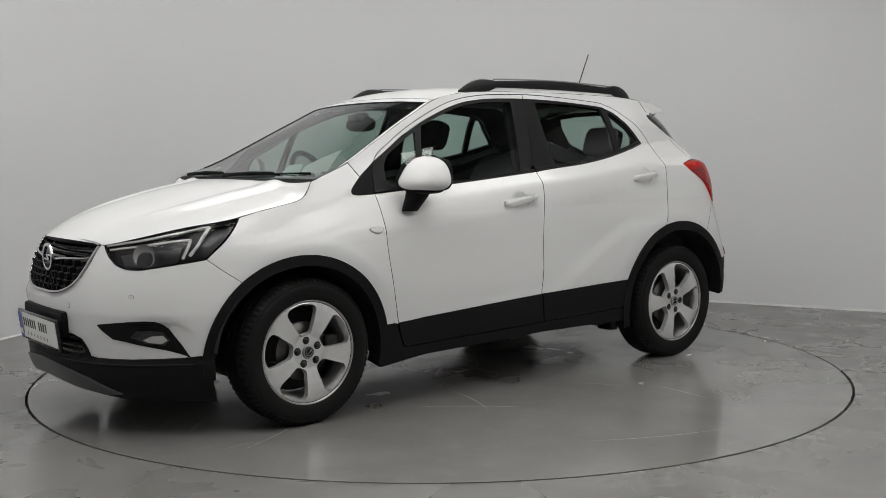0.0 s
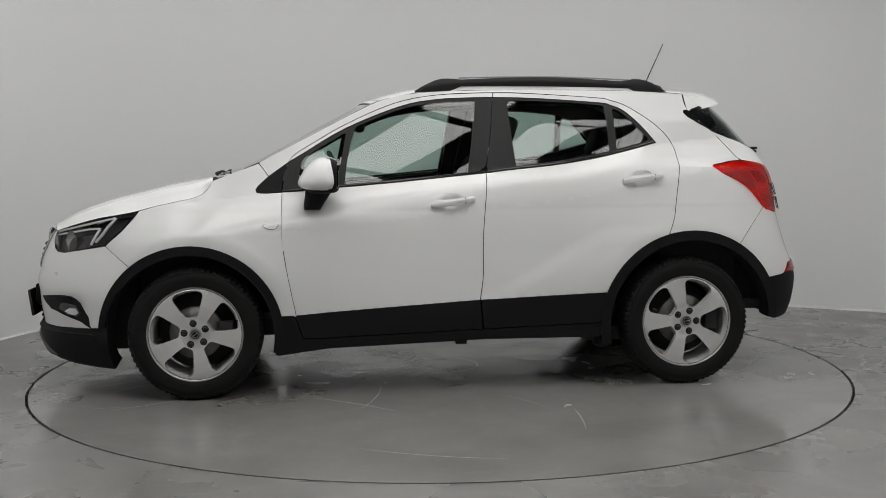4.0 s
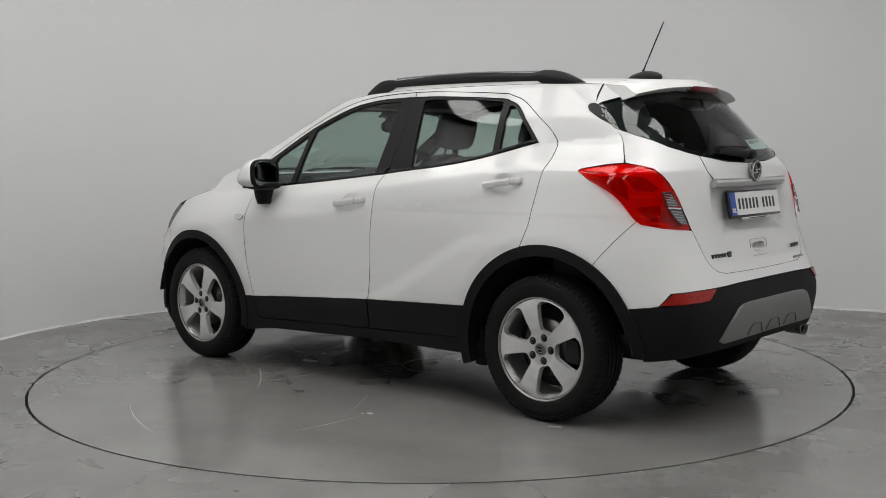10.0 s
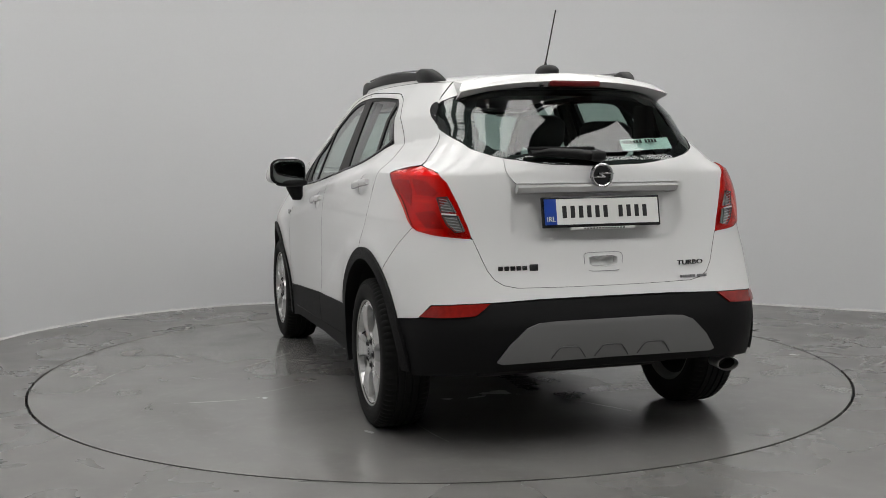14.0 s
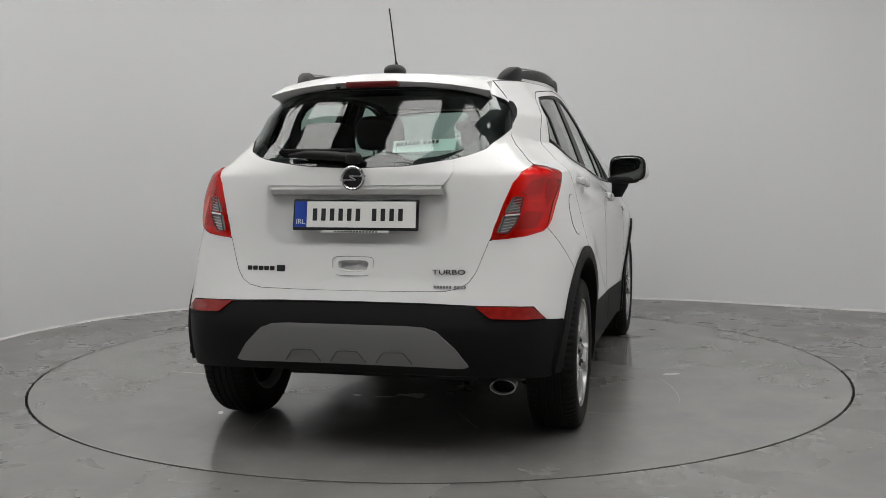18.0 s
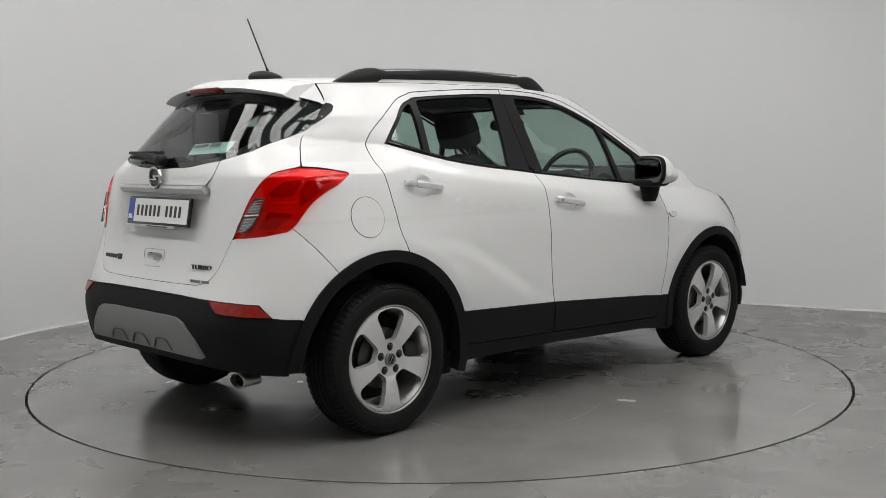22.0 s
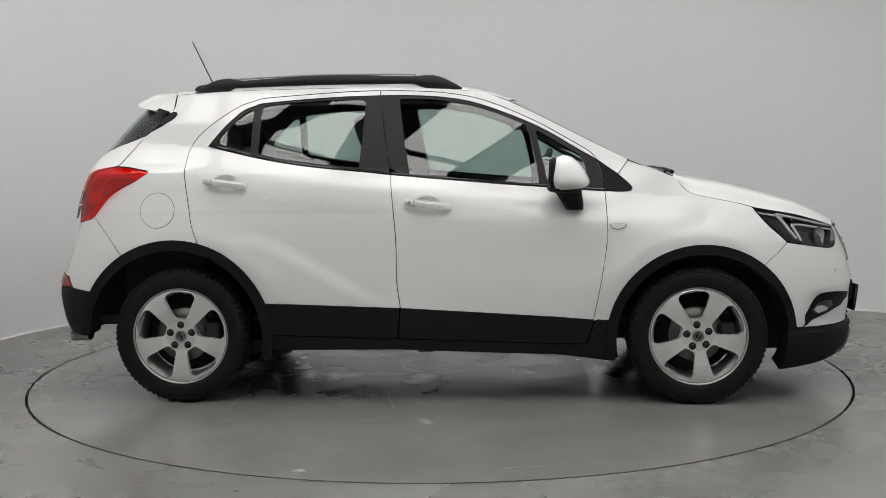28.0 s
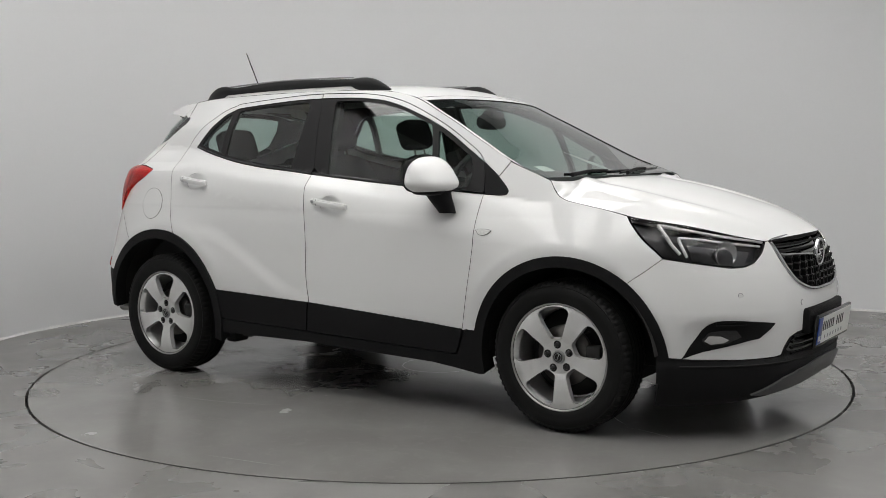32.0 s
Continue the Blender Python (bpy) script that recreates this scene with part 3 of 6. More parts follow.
LAMP_EDGE = [(-1.622, 1.184), (-1.560, 1.180), (-1.505, 1.171), (-1.440, 1.157), (-1.465, 1.134), (-1.505, 1.108), (-1.560, 1.082), (-1.617, 1.048), (-1.660, 1.010), (-1.715, .945)]


def upto(pts, x0, x1):
    return [p for p in pts if x0 <= p[0] <= x1]


def dense(pts, n=6):
    """The same line with n steps a span."""
    out = []
    for a, b in zip(pts, pts[1:]):
        out += [(a[0] + (b[0] - a[0]) * k / n, a[1] + (b[1] - a[1]) * k / n) for k in range(n)]
    return out + [pts[-1]]


def side_panels(sg):
    f = on_side(sg)
    fl = sg > 0
    curve = lambda pts: bezier(pts, 5)
    put = dict(flip=fl, parent=car)
    fine = dict(flip=fl, parent=car, cv=.014)
    # wing
    cut = arc(*AF, RF, 169, 51, 30)
    wing = ([(.795, .421)] + cut + dense([(1.584, .675), (1.656, .7305), (1.719, .784)]) + curve([(1.690, .812), (1.634, .860), (1.581, .917), (1.548, .9595)])
            + curve([(1.466, .982), (1.325, 1.011), (1.27, 1.023), (1.228, 1.043), (1.202, 1.070), (1.176, 1.108)]) + [(1.10, 1.138), (1.053, 1.154), (.95, 1.192)]
            + curve([(.90, 1.125), (.955, 1.075), (.965, 1.052), (.94, 1.040), (.835, 1.043)]) + curve(SEAM_F[:5])[::-1])
    w = skin("front_wing", [shrink(wing, .0011)], f, PAINT, cu=.014, **fine)
    skin("repeater_rim", [shrink(bezier([(.846, .884), (.885, .890), (.930, .883), (.905, .862), (.868, .862), (.846, .884)], 5)[:-1], 0)], f, SILVER, w, off=.004, depth=.004, flip=fl)
    rep = skin("side_repeater", [shrink(bezier([(.850, .884), (.885, .888), (.926, .882), (.903, .864), (.870, .864), (.850, .884)], 5)[:-1], 0)], f, CLEARLT, w, off=.006, depth=.006, flip=fl,
               label="small clear side indicator lamp")
    # side frame with rear quarter
    cut = arc(*AB, RB, 122, 75.5, 20)
    frame_ = (curve(upto(EDGE, -1.37, .96))[::-1] + curve([(-1.369, 1.552), (-1.369, 1.491), (-1.392, 1.448), (-1.482, 1.360), (-1.540, 1.304), (-1.612, 1.196)])[1:]
              + curve(LAMP_EDGE) + dense([(-1.727, .933), (-1.642, .840), (-1.558, .736)]) + cut + curve(SEAM_R)[1:] + curve(SEAM_TOP)[1:] + [(.8988, 1.1265), (.9488, 1.1932)])
    q = skin("body_side", [shrink(frame_, .0016)], f, PAINT, **fine)
    tri = [(-1.394, 1.450), (-1.372, 1.462), (-1.350, 1.458), (-1.345, 1.446), (-1.362, 1.424), (-1.42, 1.388), (-1.480, 1.358)]
    skin("quarter_trim", [tri], f, PIANO, q, off=.002, depth=.003, flip=fl, label="gloss black corner ahead of the rear glass")
    if sg < 0:
        cap = [(-1.381 + .088 * math.cos(a), .965 + .088 * math.sin(a)) for a in [2 * math.pi * k / 40 for k in range(40)]]
        skin("fuel_flap_gap", [cap], f, GAP, q, off=.0012, depth=.002, flip=fl)
        skin("fuel_flap", [shrink(cap, .0022)], f, PAINT, q, off=.002, depth=.003, flip=fl, label="round white fuel flap")
    # doors
    fd = (curve(SEAM_B[1:5])[:] + curve([(-.222, 1.131), (.214, 1.091), (.522, 1.067), (.731, 1.051), (.833, 1.045)])[1:] + curve(SEAM_F[:5])[::-1][1:]
          + [(.770, .421), (.629, .431), (.214, .456), (-.174, .478)])
    dish_at = lambda x0, z0, x1, z1: [((x0 + x1) / 2 + .062 * math.cos(a), (z0 + z1) / 2 - .003 + .047 * math.sin(a)) for a in [2 * math.pi * k / 32 for k in range(32)]]
    dish_f, dish_r = dish_at(.078, .972, -.148, 1.000), dish_at(-.935, 1.082, -1.150, 1.108)
    front = skin("front_door", [shrink(fd, .0019), dish_f], f, PAINT, **fine)
    top = curve(upto(WIN_TOP, -.29, .81)) + curve(upto(SEAM_TOP, -.30, .81))[::-1][1:]
    skin("window_frame", [shrink(top, .0019)], f, PAINT, front, flip=fl)
    cut = arc(*AB, RB, 74, 21.5, 20)
    rd = (curve(SEAM_B[1:5]) + curve([(-.222, 1.131), (-.350, 1.146), (-.578, 1.168), (-.782, 1.197), (-.957, 1.233), (-1.135, 1.277), (-1.150, 1.284), (-1.142, 1.296), (-1.083, 1.366),
          (-.996, 1.453), (-.930, 1.484), (-.859, 1.500), (-.510, 1.524), (-.287, 1.530)])[1:] + curve([(-.288, 1.556), (-.510, 1.549), (-.861, 1.526), (-.93, 1.512), (-1.004, 1.486),
          (-1.088, 1.432), (-1.160, 1.378), (-1.213, 1.330)]) + curve(SEAM_R)[::-1][1:] + cut + [(-.844, .502), (-.486, .490), (-.174, .478)])
    rear = skin("rear_door", [shrink(rd, .0019), dish_r], f, PAINT, **fine)
    # black film on the pillars, rubber surrounds, panes
    fo = [(-.222, 1.131)] + curve([(-.222, 1.131), (.214, 1.091), (.522, 1.067), (.731, 1.051), (.833, 1.045)])[1:] + [(.819, 1.128), (.800, 1.196)] + curve(upto(WIN_TOP, -.29, .81))[::-1][1:] + curve(SEAM_B[4:6])[::-1]
    g1 = curve([(-.125, 1.112), (.10, 1.093), (.495, 1.077)]) + [(.512, 1.085), (.497, 1.20), (.475, 1.30), (.452, 1.372)] + curve([(.44, 1.383), (.212, 1.470), (.010, 1.507), (-.165, 1.514), (-.187, 1.505), (-.188, 1.48)]) + [(-.165, 1.33)]
    g2 = [(.555, 1.085), (.60, 1.071), (.70, 1.072)] + curve([(.70, 1.072), (.735, 1.085), (.745, 1.13), (.735, 1.185), (.715, 1.222)]) + [(.515, 1.342), (.498, 1.345), (.515, 1.26), (.538, 1.16)]
    skin("window_surround", [shrink(fo, .0019), g1, g2], f, SATIN, front, off=-.002, depth=.02, flip=fl, label="black pillar film and window seal")
    ro = [(-.222, 1.131)] + curve(SEAM_B[4:6]) + curve([(-.282, 1.530), (-.510, 1.524), (-.859, 1.500), (-.930, 1.484), (-.996, 1.453), (-1.083, 1.366), (-1.142, 1.296), (-1.150, 1.284), (-1.135, 1.277),
          (-.957, 1.233), (-.782, 1.197), (-.578, 1.168), (-.350, 1.146), (-.226, 1.132)])[:-1]
    g3 = curve([(-.385, 1.166), (-.58, 1.187), (-.78, 1.216), (-.895, 1.240)]) + curve([(-.897, 1.25), (-.893, 1.40), (-.888, 1.478)]) + curve([(-.870, 1.487), (-.70, 1.503), (-.51, 1.511), (-.385, 1.513), (-.362, 1.500), (-.361, 1.47)]) + [(-.372, 1.30)]
    g4 = [(-.935, 1.250), (-1.05, 1.279)] + curve([(-1.10, 1.292), (-1.112, 1.304), (-1.07, 1.355), (-.985, 1.442), (-.945, 1.465)]) + [(-.930, 1.462)]
    skin("window_surround", [shrink(ro, .0019), g3, g4], f, SATIN, rear, off=-.002, depth=.02, flip=fl, label="black pillar film and window seal")
    for gl, par, nm in ((g1, front, "window"), (g2, front, "quarter_window"), (g3, rear, "window"), (g4, rear, "quarter_window")):
        ob = skin(nm, [shrink(gl, -.006)], on_glass(sg), GLASS, par, off=-.007, depth=0, flip=fl, cu=.05, cv=.04, label="green-tinted side glass")
        ob.visible_shadow = False
    # black strip seal under the panes
    for run, par in ((bezier([(-.218, 1.134), (.214, 1.094), (.522, 1.070), (.731, 1.054), (.83, 1.048)], 6), front),
                     (bezier([(-1.14, 1.284), (-.957, 1.236), (-.782, 1.200), (-.578, 1.171), (-.350, 1.149), (-.228, 1.135)], 6), rear)):
        part("waist_seal", tube([f(x, z + .004) + Vector((0, sg * .003, 0)) for x, z in run], .006, 8), GLOSSBLACK, par)
    # black sail panel at the mirror
    sail = [(.803, 1.196), (.822, 1.128), (.836, 1.045)] + curve([(.90, 1.040), (.95, 1.043), (.966, 1.054), (.952, 1.078), (.90, 1.125)]) + [(.86, 1.155)]
    skin("sail_panel", [shrink(sail, .0019)], f, PLASTIC, w, off=.001, depth=.012, flip=fl, label="black plastic triangle ahead of the door")
    # lower cladding
    c1 = [(-.171, .480), (.214, .458), (.629, .433), (.772, .423), (.752, .345), (.735, .306), (.72, .300), (-.185, .328)]
    c2 = [(-.177, .480), (-.486, .492), (-.846, .504), (-.852, .44), (-.835, .378), (-.80, .345), (-.191, .328)]
    skin("door_cladding", [shrink(c1, .0015)], f, PLASTIC, front, off=.006, depth=.02, flip=fl, label="black grained plastic cladding")
    skin("door_cladding", [shrink(c2, .0015)], f, PLASTIC, rear, off=.006, depth=.02, flip=fl, label="black grained plastic cladding")
    sill = [(-.86, .44), (-.838, .374), (-.803, .341), (-.19, .324), (.72, .296), (.742, .300), (.775, .40), (.80, .42)] + arc(*AF, .43, 167, 194, 8) + [(.86, .214), (.80, .222), (.742, .230), (.60, .246), (-.2, .272), (-.80, .268), (-.845, .30)]
    skin("sill", [sill], f, PLASTIC, off=.002, depth=.10, **put, label="black plastic sill")
    # arch mouldings
    fa = arc(*AF, .464, 192, -8, 56) + arc(*AF, .416, -8, 192, 56)
    ra = arc(*AB, .489, 178, -13, 54) + arc(*AB, .438, -13, 178, 54)
    for lp in (fa, ra):
        skin("arch_moulding", [lp], f, PLASTIC, off=.012, depth=.065, **put, label="black plastic wheel arch moulding", cu=.04, cv=.04)
    for (hx, hz), rl in ((AF, .430), (AB, .453)):
        bm = bmesh.new()
        rows = []
        for k in range(33):
            a = radians((2 if hx < 0 else 8) + 174 * k / 32)
            rows.append([bm.verts.new((hx + rl * math.cos(a), sg * y, hz + rl * math.sin(a))) for y in (.45, .835)])
        for a, b in zip(rows, rows[1:]):
            bm.faces.new((a[0], a[1], b[1], b[0]))
        part("arch_liner", bm, UNDER, car, "dark inner arch liner")
        bm = bmesh.new()
        vs = [bm.verts.new((hx + .43 * math.cos(a), sg * .45, HUB_Z - .04 + .46 * math.sin(a))) for a in [math.pi * k / 24 for k in range(25)]]
        bm.faces.new(vs)
        part("arch_back", bm, UNDER, car)
    part("air_flap", boxes(((-.885, sg * .70 - .055, .195), (-.815, sg * .70 + .055, .285)), bevel=.012), PLASTIC, car, "small black air flap ahead of the rear wheel")
    # inner trim of doors and pillars, seen through the glass
    inner = [(-1.19, .90), (-1.05, .84), (-.90, .70), (-.80, .50), (-.78, .36), (.80, .36), (.83, 1.03)] + [(x, z - .012) for x, z in WIN_LOW[::-1][1:]] + [(-1.19, 1.27)]
    skin("door_trim", [inner], f, INNER, off=-.055, depth=.01, cu=.15, cv=.15, **put, label="dark inner door trim")
    rim = curve(upto(EDGE, -1.36, .9)) + [(.86, 1.18)] + [(x, z + .004) for x, z in curve(WIN_TOP)[::-1]] + [(-1.16, 1.29), (-1.3, 1.30), (-1.36, 1.45)]
    skin("pillar_trim", [rim], f, INNER, off=-.03, depth=.015, cu=.15, cv=.15, **put, label="dark inner pillar trim")
    post = [(-.215, 1.10), (-.135, 1.10), (-.19, 1.53), (-.30, 1.53)]
    skin("pillar_trim", [post], f, INNER, off=-.045, depth=.03, cu=.15, cv=.15, **put)
    # handles
    for (x0, z0), (x1, z1), par in (((.078, .972), (-.148, 1.000), front), ((-.935, 1.082), (-1.150, 1.108), rear)):
        bm = bmesh.new()
        rows, n = [], 12
        for k in range(n + 1):
            u = k / n
            x, z = x0 + (x1 - x0) * u, z0 + (z1 - z0) * u
            p = f(x, z)
            lift = .010 + .022 * math.sin(math.pi * min(1, max(0, u))) ** .5
            hgt = .0165 * (1 if 0 < k < n else .70)
            thick = .009
            rows.append([bm.verts.new((x, p.y + sg * (lift + dy), z + dz)) for dy, dz in
                         ((-thick, -hgt), (thick * .6, -hgt * .9), (thick, -hgt * .3), (thick, hgt * .4), (thick * .5, hgt), (-thick, hgt))])
        for a, b in zip(rows, rows[1:]):
            for k in range(6):
                bm.faces.new((a[k], a[(k + 1) % 6], b[(k + 1) % 6], b[k]))
        bm.faces.new(rows[0][::-1])
        bm.faces.new(rows[-1])
        bmesh.ops.recalc_face_normals(bm, faces=bm.faces)
        part("door_handle", bm, PAINT, par, "white pull handle", sharp=24)
        u = .78
        p = f(x0 + (x1 - x0) * u, z0 + (z1 - z0) * u) + Vector((0, sg * (.010 + .022 * math.sin(math.pi * u) ** .5), 0))
        part("cap_gap", boxes(((p.x - .0011, p.y - .0085, p.z - .0160), (p.x + .0011, p.y + .0085, p.z + .0160)), bevel=.004), GREYINK, par)
        xm, zm = (x0 + x1) / 2, (z0 + z1) / 2 - .003
        ob = skin("handle_dish", [dish_at(x0, z0, x1, z1)], f, PAINT, par, off=0, depth=0, cu=.010, cv=.010, flip=fl,
                  off_fn=lambda a, b, xm=xm, zm=zm: -.028 * max(0, 1 - (((a - xm) / .062) ** 2 + ((b - zm) / .047) ** 2)) ** .5)
        ob.data.normals_split_custom_set([(0, 0, 0)] * len(ob.data.loops))
        if sg < 0 and par is front:
            pk = f(x1 + .025, z1 - .003)
            part("lock", lathe([(0, .004), (.008, .004), (.009, 0)], 16, "y"), GREYINK, par, "door lock").matrix_local = Matrix.Translation((pk.x, pk.y - .032, pk.z)) @ Matrix.Rotation(math.pi, 4, "X")
    return front, rear, w


doors = {sg: side_panels(sg) for sg in (1, -1)}


# ---------------------------------------------------------------- roof, windscreen, bonnet
def rect(s0, s1, v0, v1, n=10, m=14):
    return ([(s0 + (s1 - s0) * k / n, v0) for k in range(n)] + [(s1, v0 + (v1 - v0) * k / m) for k in range(m)]
            + [(s1 - (s1 - s0) * k / n, v1) for k in range(n)] + [(s0, v1 - (v1 - v0) * k / m) for k in range(m)])


skin("roof", [rect(-1.367, .318, -.998, .998, 20, 20)], over, PAINT, car, cu=.05, cv=.05, label="white roof panel")
ws_out = rect(.322, 1.15, -.998, .998, 20, 20)
ws_in = [(.355, -.90), (1.10, -.93)] + [(1.10, -.93 + 1.86 * k / 16) for k in range(1, 16)] + [(1.10, .93), (.355, .90)] + [(.355, .90 - 1.80 * k / 16) for k in range(1, 16)]
pillars = [[(.322 + .70 * k / 16, .998) for k in range(17)] + [(1.02, .991), (.99, .985), (.95, .978)] + [(.90 - .578 * k / 14, .973 - .009 * k / 14) for k in range(15)]]
for sgn in (1, -1):
    lp = [(s, v * sgn) for s, v in pillars[0]]
    skin("a_pillar", [lp], over, PAINT, car, cu=.03, cv=.03)
skin("header_rail", [rect(.322, .36, -.962, .962, 2, 40)], over, PAINT, car, cu=.03, cv=.04)
glass_ob = skin("windscreen", [[(.362, -.963), (.90, -.973), (.95, -.978), (1.02, -.992), (1.15, -.994)] + [(1.15, -.994 + 1.988 * k / 40) for k in range(1, 41)] + [(1.02, .992), (.95, .978), (.90, .973)] + [(.362, .963 - 1.926 * k / 40) for k in range(40)]], over, SCREEN, car, off=-.004, depth=0, cu=.04, cv=.05,
                label="large raked green-tinted windscreen")
glass_ob.visible_shadow = False
skin("screen_band", [[(.366, -.936 + 1.872 * k / 30) for k in range(31)] + [(.43, .936), (.405, .5), (.40, .15), (.455, .10), (.455, -.10), (.40, -.15), (.405, -.5), (.43, -.936)]], over, GLOSSBLACK, glass_ob, off=-.008, depth=.002, label="black printed band at the top of the glass")
for sgn in (1, -1):
    skin("screen_band", [[(.366 + .534 * k / 10, (.963 + .009 * k / 10) * sgn) for k in range(11)] + [(.95, .977 * sgn), (1.02, .991 * sgn), (1.15, .993 * sgn), (1.15, .90 * sgn), (1.09, .925 * sgn), (1.0, .945 * sgn)] + [(.95 - .584 * k / 10, .938 * sgn) for k in range(11)]], over, GLOSSBLACK, glass_ob, off=-.008, depth=.002)
# cowl and wipers under the bonnet's rear edge
cowl = skin("cowl", [rect(1.09, 1.185, -.95, .95, 4, 30)], over, PLASTIC, car, off=-.030, depth=.02, cu=.03, cv=.05, label="black plastic scuttle below the windscreen")
for y0, y1, s0, s1 in ((-.55, .10, 1.115, 1.09), (-.05, .60, 1.115, 1.075)):
    pts = []
    for k in range(11):
        u = k / 10
        y = y0 + (y1 - y0) * u
        s = s0 + (s1 - s0) * u
        v = y / half(s, spl(EDGE, s))
        pts.append(over(s, v) + Vector((.004, 0, .006)))
    wp = part("wiper", tube([p + Vector((0, 0, -.008)) for p in pts], .005, 6), GLOSSBLACK, car, "black windscreen wiper lying along the scuttle")
    part("wiper_arm", tube([pts[0] + Vector((.04, 0, -.012)), pts[3] + Vector((.010, 0, .0)), pts[6] + Vector((.003, 0, -.002))], [.011, .007, .005], 8), PLASTIC, wp)

b0 = [(1.165, -.985), (1.20, -.995)] + [(1.20 + .832 * k / 20, -.997) for k in range(1, 21)]
bon = b0 + [(2.032, -.997 + 1.994 * k / 24) for k in range(1, 24)] + [(s, -v) for s, v in b0[::-1]] + [(1.165, .985 - 1.97 * k / 20) for k in range(1, 20)]
hood = skin("bonnet", [bon], bonnet, PAINT, car, cu=.03, cv=.035, depth=.02, label="white bonnet with two soft ridges")

# ---------------------------------------------------------------- nose
def mirrored(left):
    """A loop symmetric about the middle, from its left half listed from the middle round to the middle."""
    return left + [(-a, z) for a, z in left[::-1] if abs(a) > 1e-6]


arch = [fx(x, z) for x, z in arc(*AF, RF, 50, 6, 14)]
white = ([(0, .622)] + [fy(.10, .622), fy(.20, .632), fy(.285, .660), fy(.335, .705), fy(.362, .77), fy(.372, .846)] + [fy(.390, .844), fy(.444, .796), fy(.494, .761), fy(.540, .744), fy(.59, .741), fx(1.856, .760), fx(1.78, .773)] + [fx(*p) for p in dense([(1.584, .675), (1.656, .7305), (1.719, .784)])[::-1]]
         + arch + [fx(1.785, .369), fx(1.82, .365), fx(1.90, .361), fx(2.0, .358), fy(.44, .357), fy(.40, .362), fy(.385, .40), fy(.36, .435), fy(.30, .452), fy(.2, .456), (0, .456)])


def fog_hollow(a, z):
    """The hollow round each fog lamp and the ledge over it."""
    p = NOSE_MAP(a, z)
    d = math.hypot((p.x - 1.935) / .135, (z - .452) / .078)
    return -.028 * ease((1.30 - d) / .5) + .011 * math.exp(-((z - .585) / .040) ** 2) * ease((abs(p.y) - .15) / .25) * ease((p.x - 1.78) / .08) + .015 * math.exp(-((z - .695) / .045) ** 2) * ease((abs(p.y) - .38) / .2) * ease((p.x - 1.66) / .12)


bumper = skin("front_bumper", [shrink(mirrored(white), .0012)], NOSE_MAP, PAINT, car, cu=.02, cv=.02, eps=1e-3, label="white front bumper", off_fn=fog_hollow)
arch2 = [fx(x, z) for x, z in arc(*AF, .425, 8, -23, 12)]
black = ([(0, .453), fy(.2, .453), fy(.30, .449), fy(.355, .432), fy(.38, .398), fy(.395, .360), fy(.44, .354), fx(2.0, .355), fx(1.90, .358), fx(1.82, .362), fx(1.785, .366)] + arch2
         + [fx(1.72, .156), fx(1.80, .158), fx(1.86, .160), fx(1.92, .163), fx(1.97, .168), fy(.45, .182), fy(.35, .200), fy(.25, .214), fy(.12, .224), (0, .228)])
lower = skin("lower_bumper", [mirrored(black)], NOSE_MAP, PLASTIC, car, off=-.002, depth=.08, cu=.04, cv=.02, eps=1e-3, label="black plastic lower front bumper")
# lower grille opening with slats
op = [(0, .445), fy(.2, .445), fy(.29, .440), fy(.345, .42), fy(.372, .385), fy(.36, .372), fy(.2, .352), (0, .348)]
skin("lower_grille", [mirrored(op)], NOSE_MAP, GLOSSBLACK, lower, off=.001, depth=.003, eps=1e-3, label="black lower air intake")
for z in (.36, .385, .41, .435):
    part("slat", tube([NOSE_MAP(a, z) + Vector((.004, 0, 0)) for a in np.linspace(-fy(.34, z)[0], fy(.34, z)[0], 24)], .006, 6), PLASTIC, lower)
sk = [(0, .314), fy(.15, .308), fy(.30, .290), fy(.40, .268), fy(.46, .238), fy(.53, .203), fy(.46, .197), fy(.383, .207), fy(.191, .228), (0, .236)]
skin("skid_plate", [mirrored(sk)], NOSE_MAP, SKID, lower, off=.008, depth=.012, cu=.03, cv=.03, eps=1e-3, label="silver plastic skid plate",
     off_fn=lambda a, z: -.008 * ease(1 - abs(abs(a) - .16) / .05) * ease(1 - abs(z - .268) / .03))
# thin seam between lip and bumper
part("lip_seam", tube([NOSE_MAP(a, .335) + Vector((.0, 0, 0)) for a in np.linspace(-fx(1.80, .335)[0], fx(1.80, .335)[0], 60)], .003, 6), GAP, lower)

# grille
gr = [(0, .628), fy(.10, .628), fy(.195, .638), fy(.278, .665), fy(.327, .708), fy(.354, .77), fy(.366, .842), fy(.30, .852), fy(.15, .862), (0, .865)]
grille = skin("grille", [mirrored(gr)], NOSE_MAP, GLOSSBLACK, car, off=-.035, depth=0, eps=1e-3, label="black honeycomb grille with chrome wing bar")
edge = [NOSE_MAP(a, z) + Vector((.004, 0, 0)) for a, z in bezier([fy(.368, .840), fy(.354, .77), fy(.327, .706), fy(.278, .663), fy(.195, .635), fy(.10, .625), (0, .625)], 6)]
part("grille_surround", tube(edge + [Vector((p.x, -p.y, p.z)) for p in edge[::-1][1:]], .007, 16), CHROME, grille, "thin chrome surround")
top = [NOSE_MAP(a, z) + Vector((.003, 0, .002)) for a, z in bezier([fy(.364, .846), fy(.30, .855), fy(.15, .864), (0, .867)], 6)]
part("grille_top_strip", tube(top + [Vector((p.x, -p.y, p.z)) for p in top[::-1][1:]], .005, 16), CHROME, grille, "thin chrome strip under the bonnet's edge")
rowz = 0
z = .640
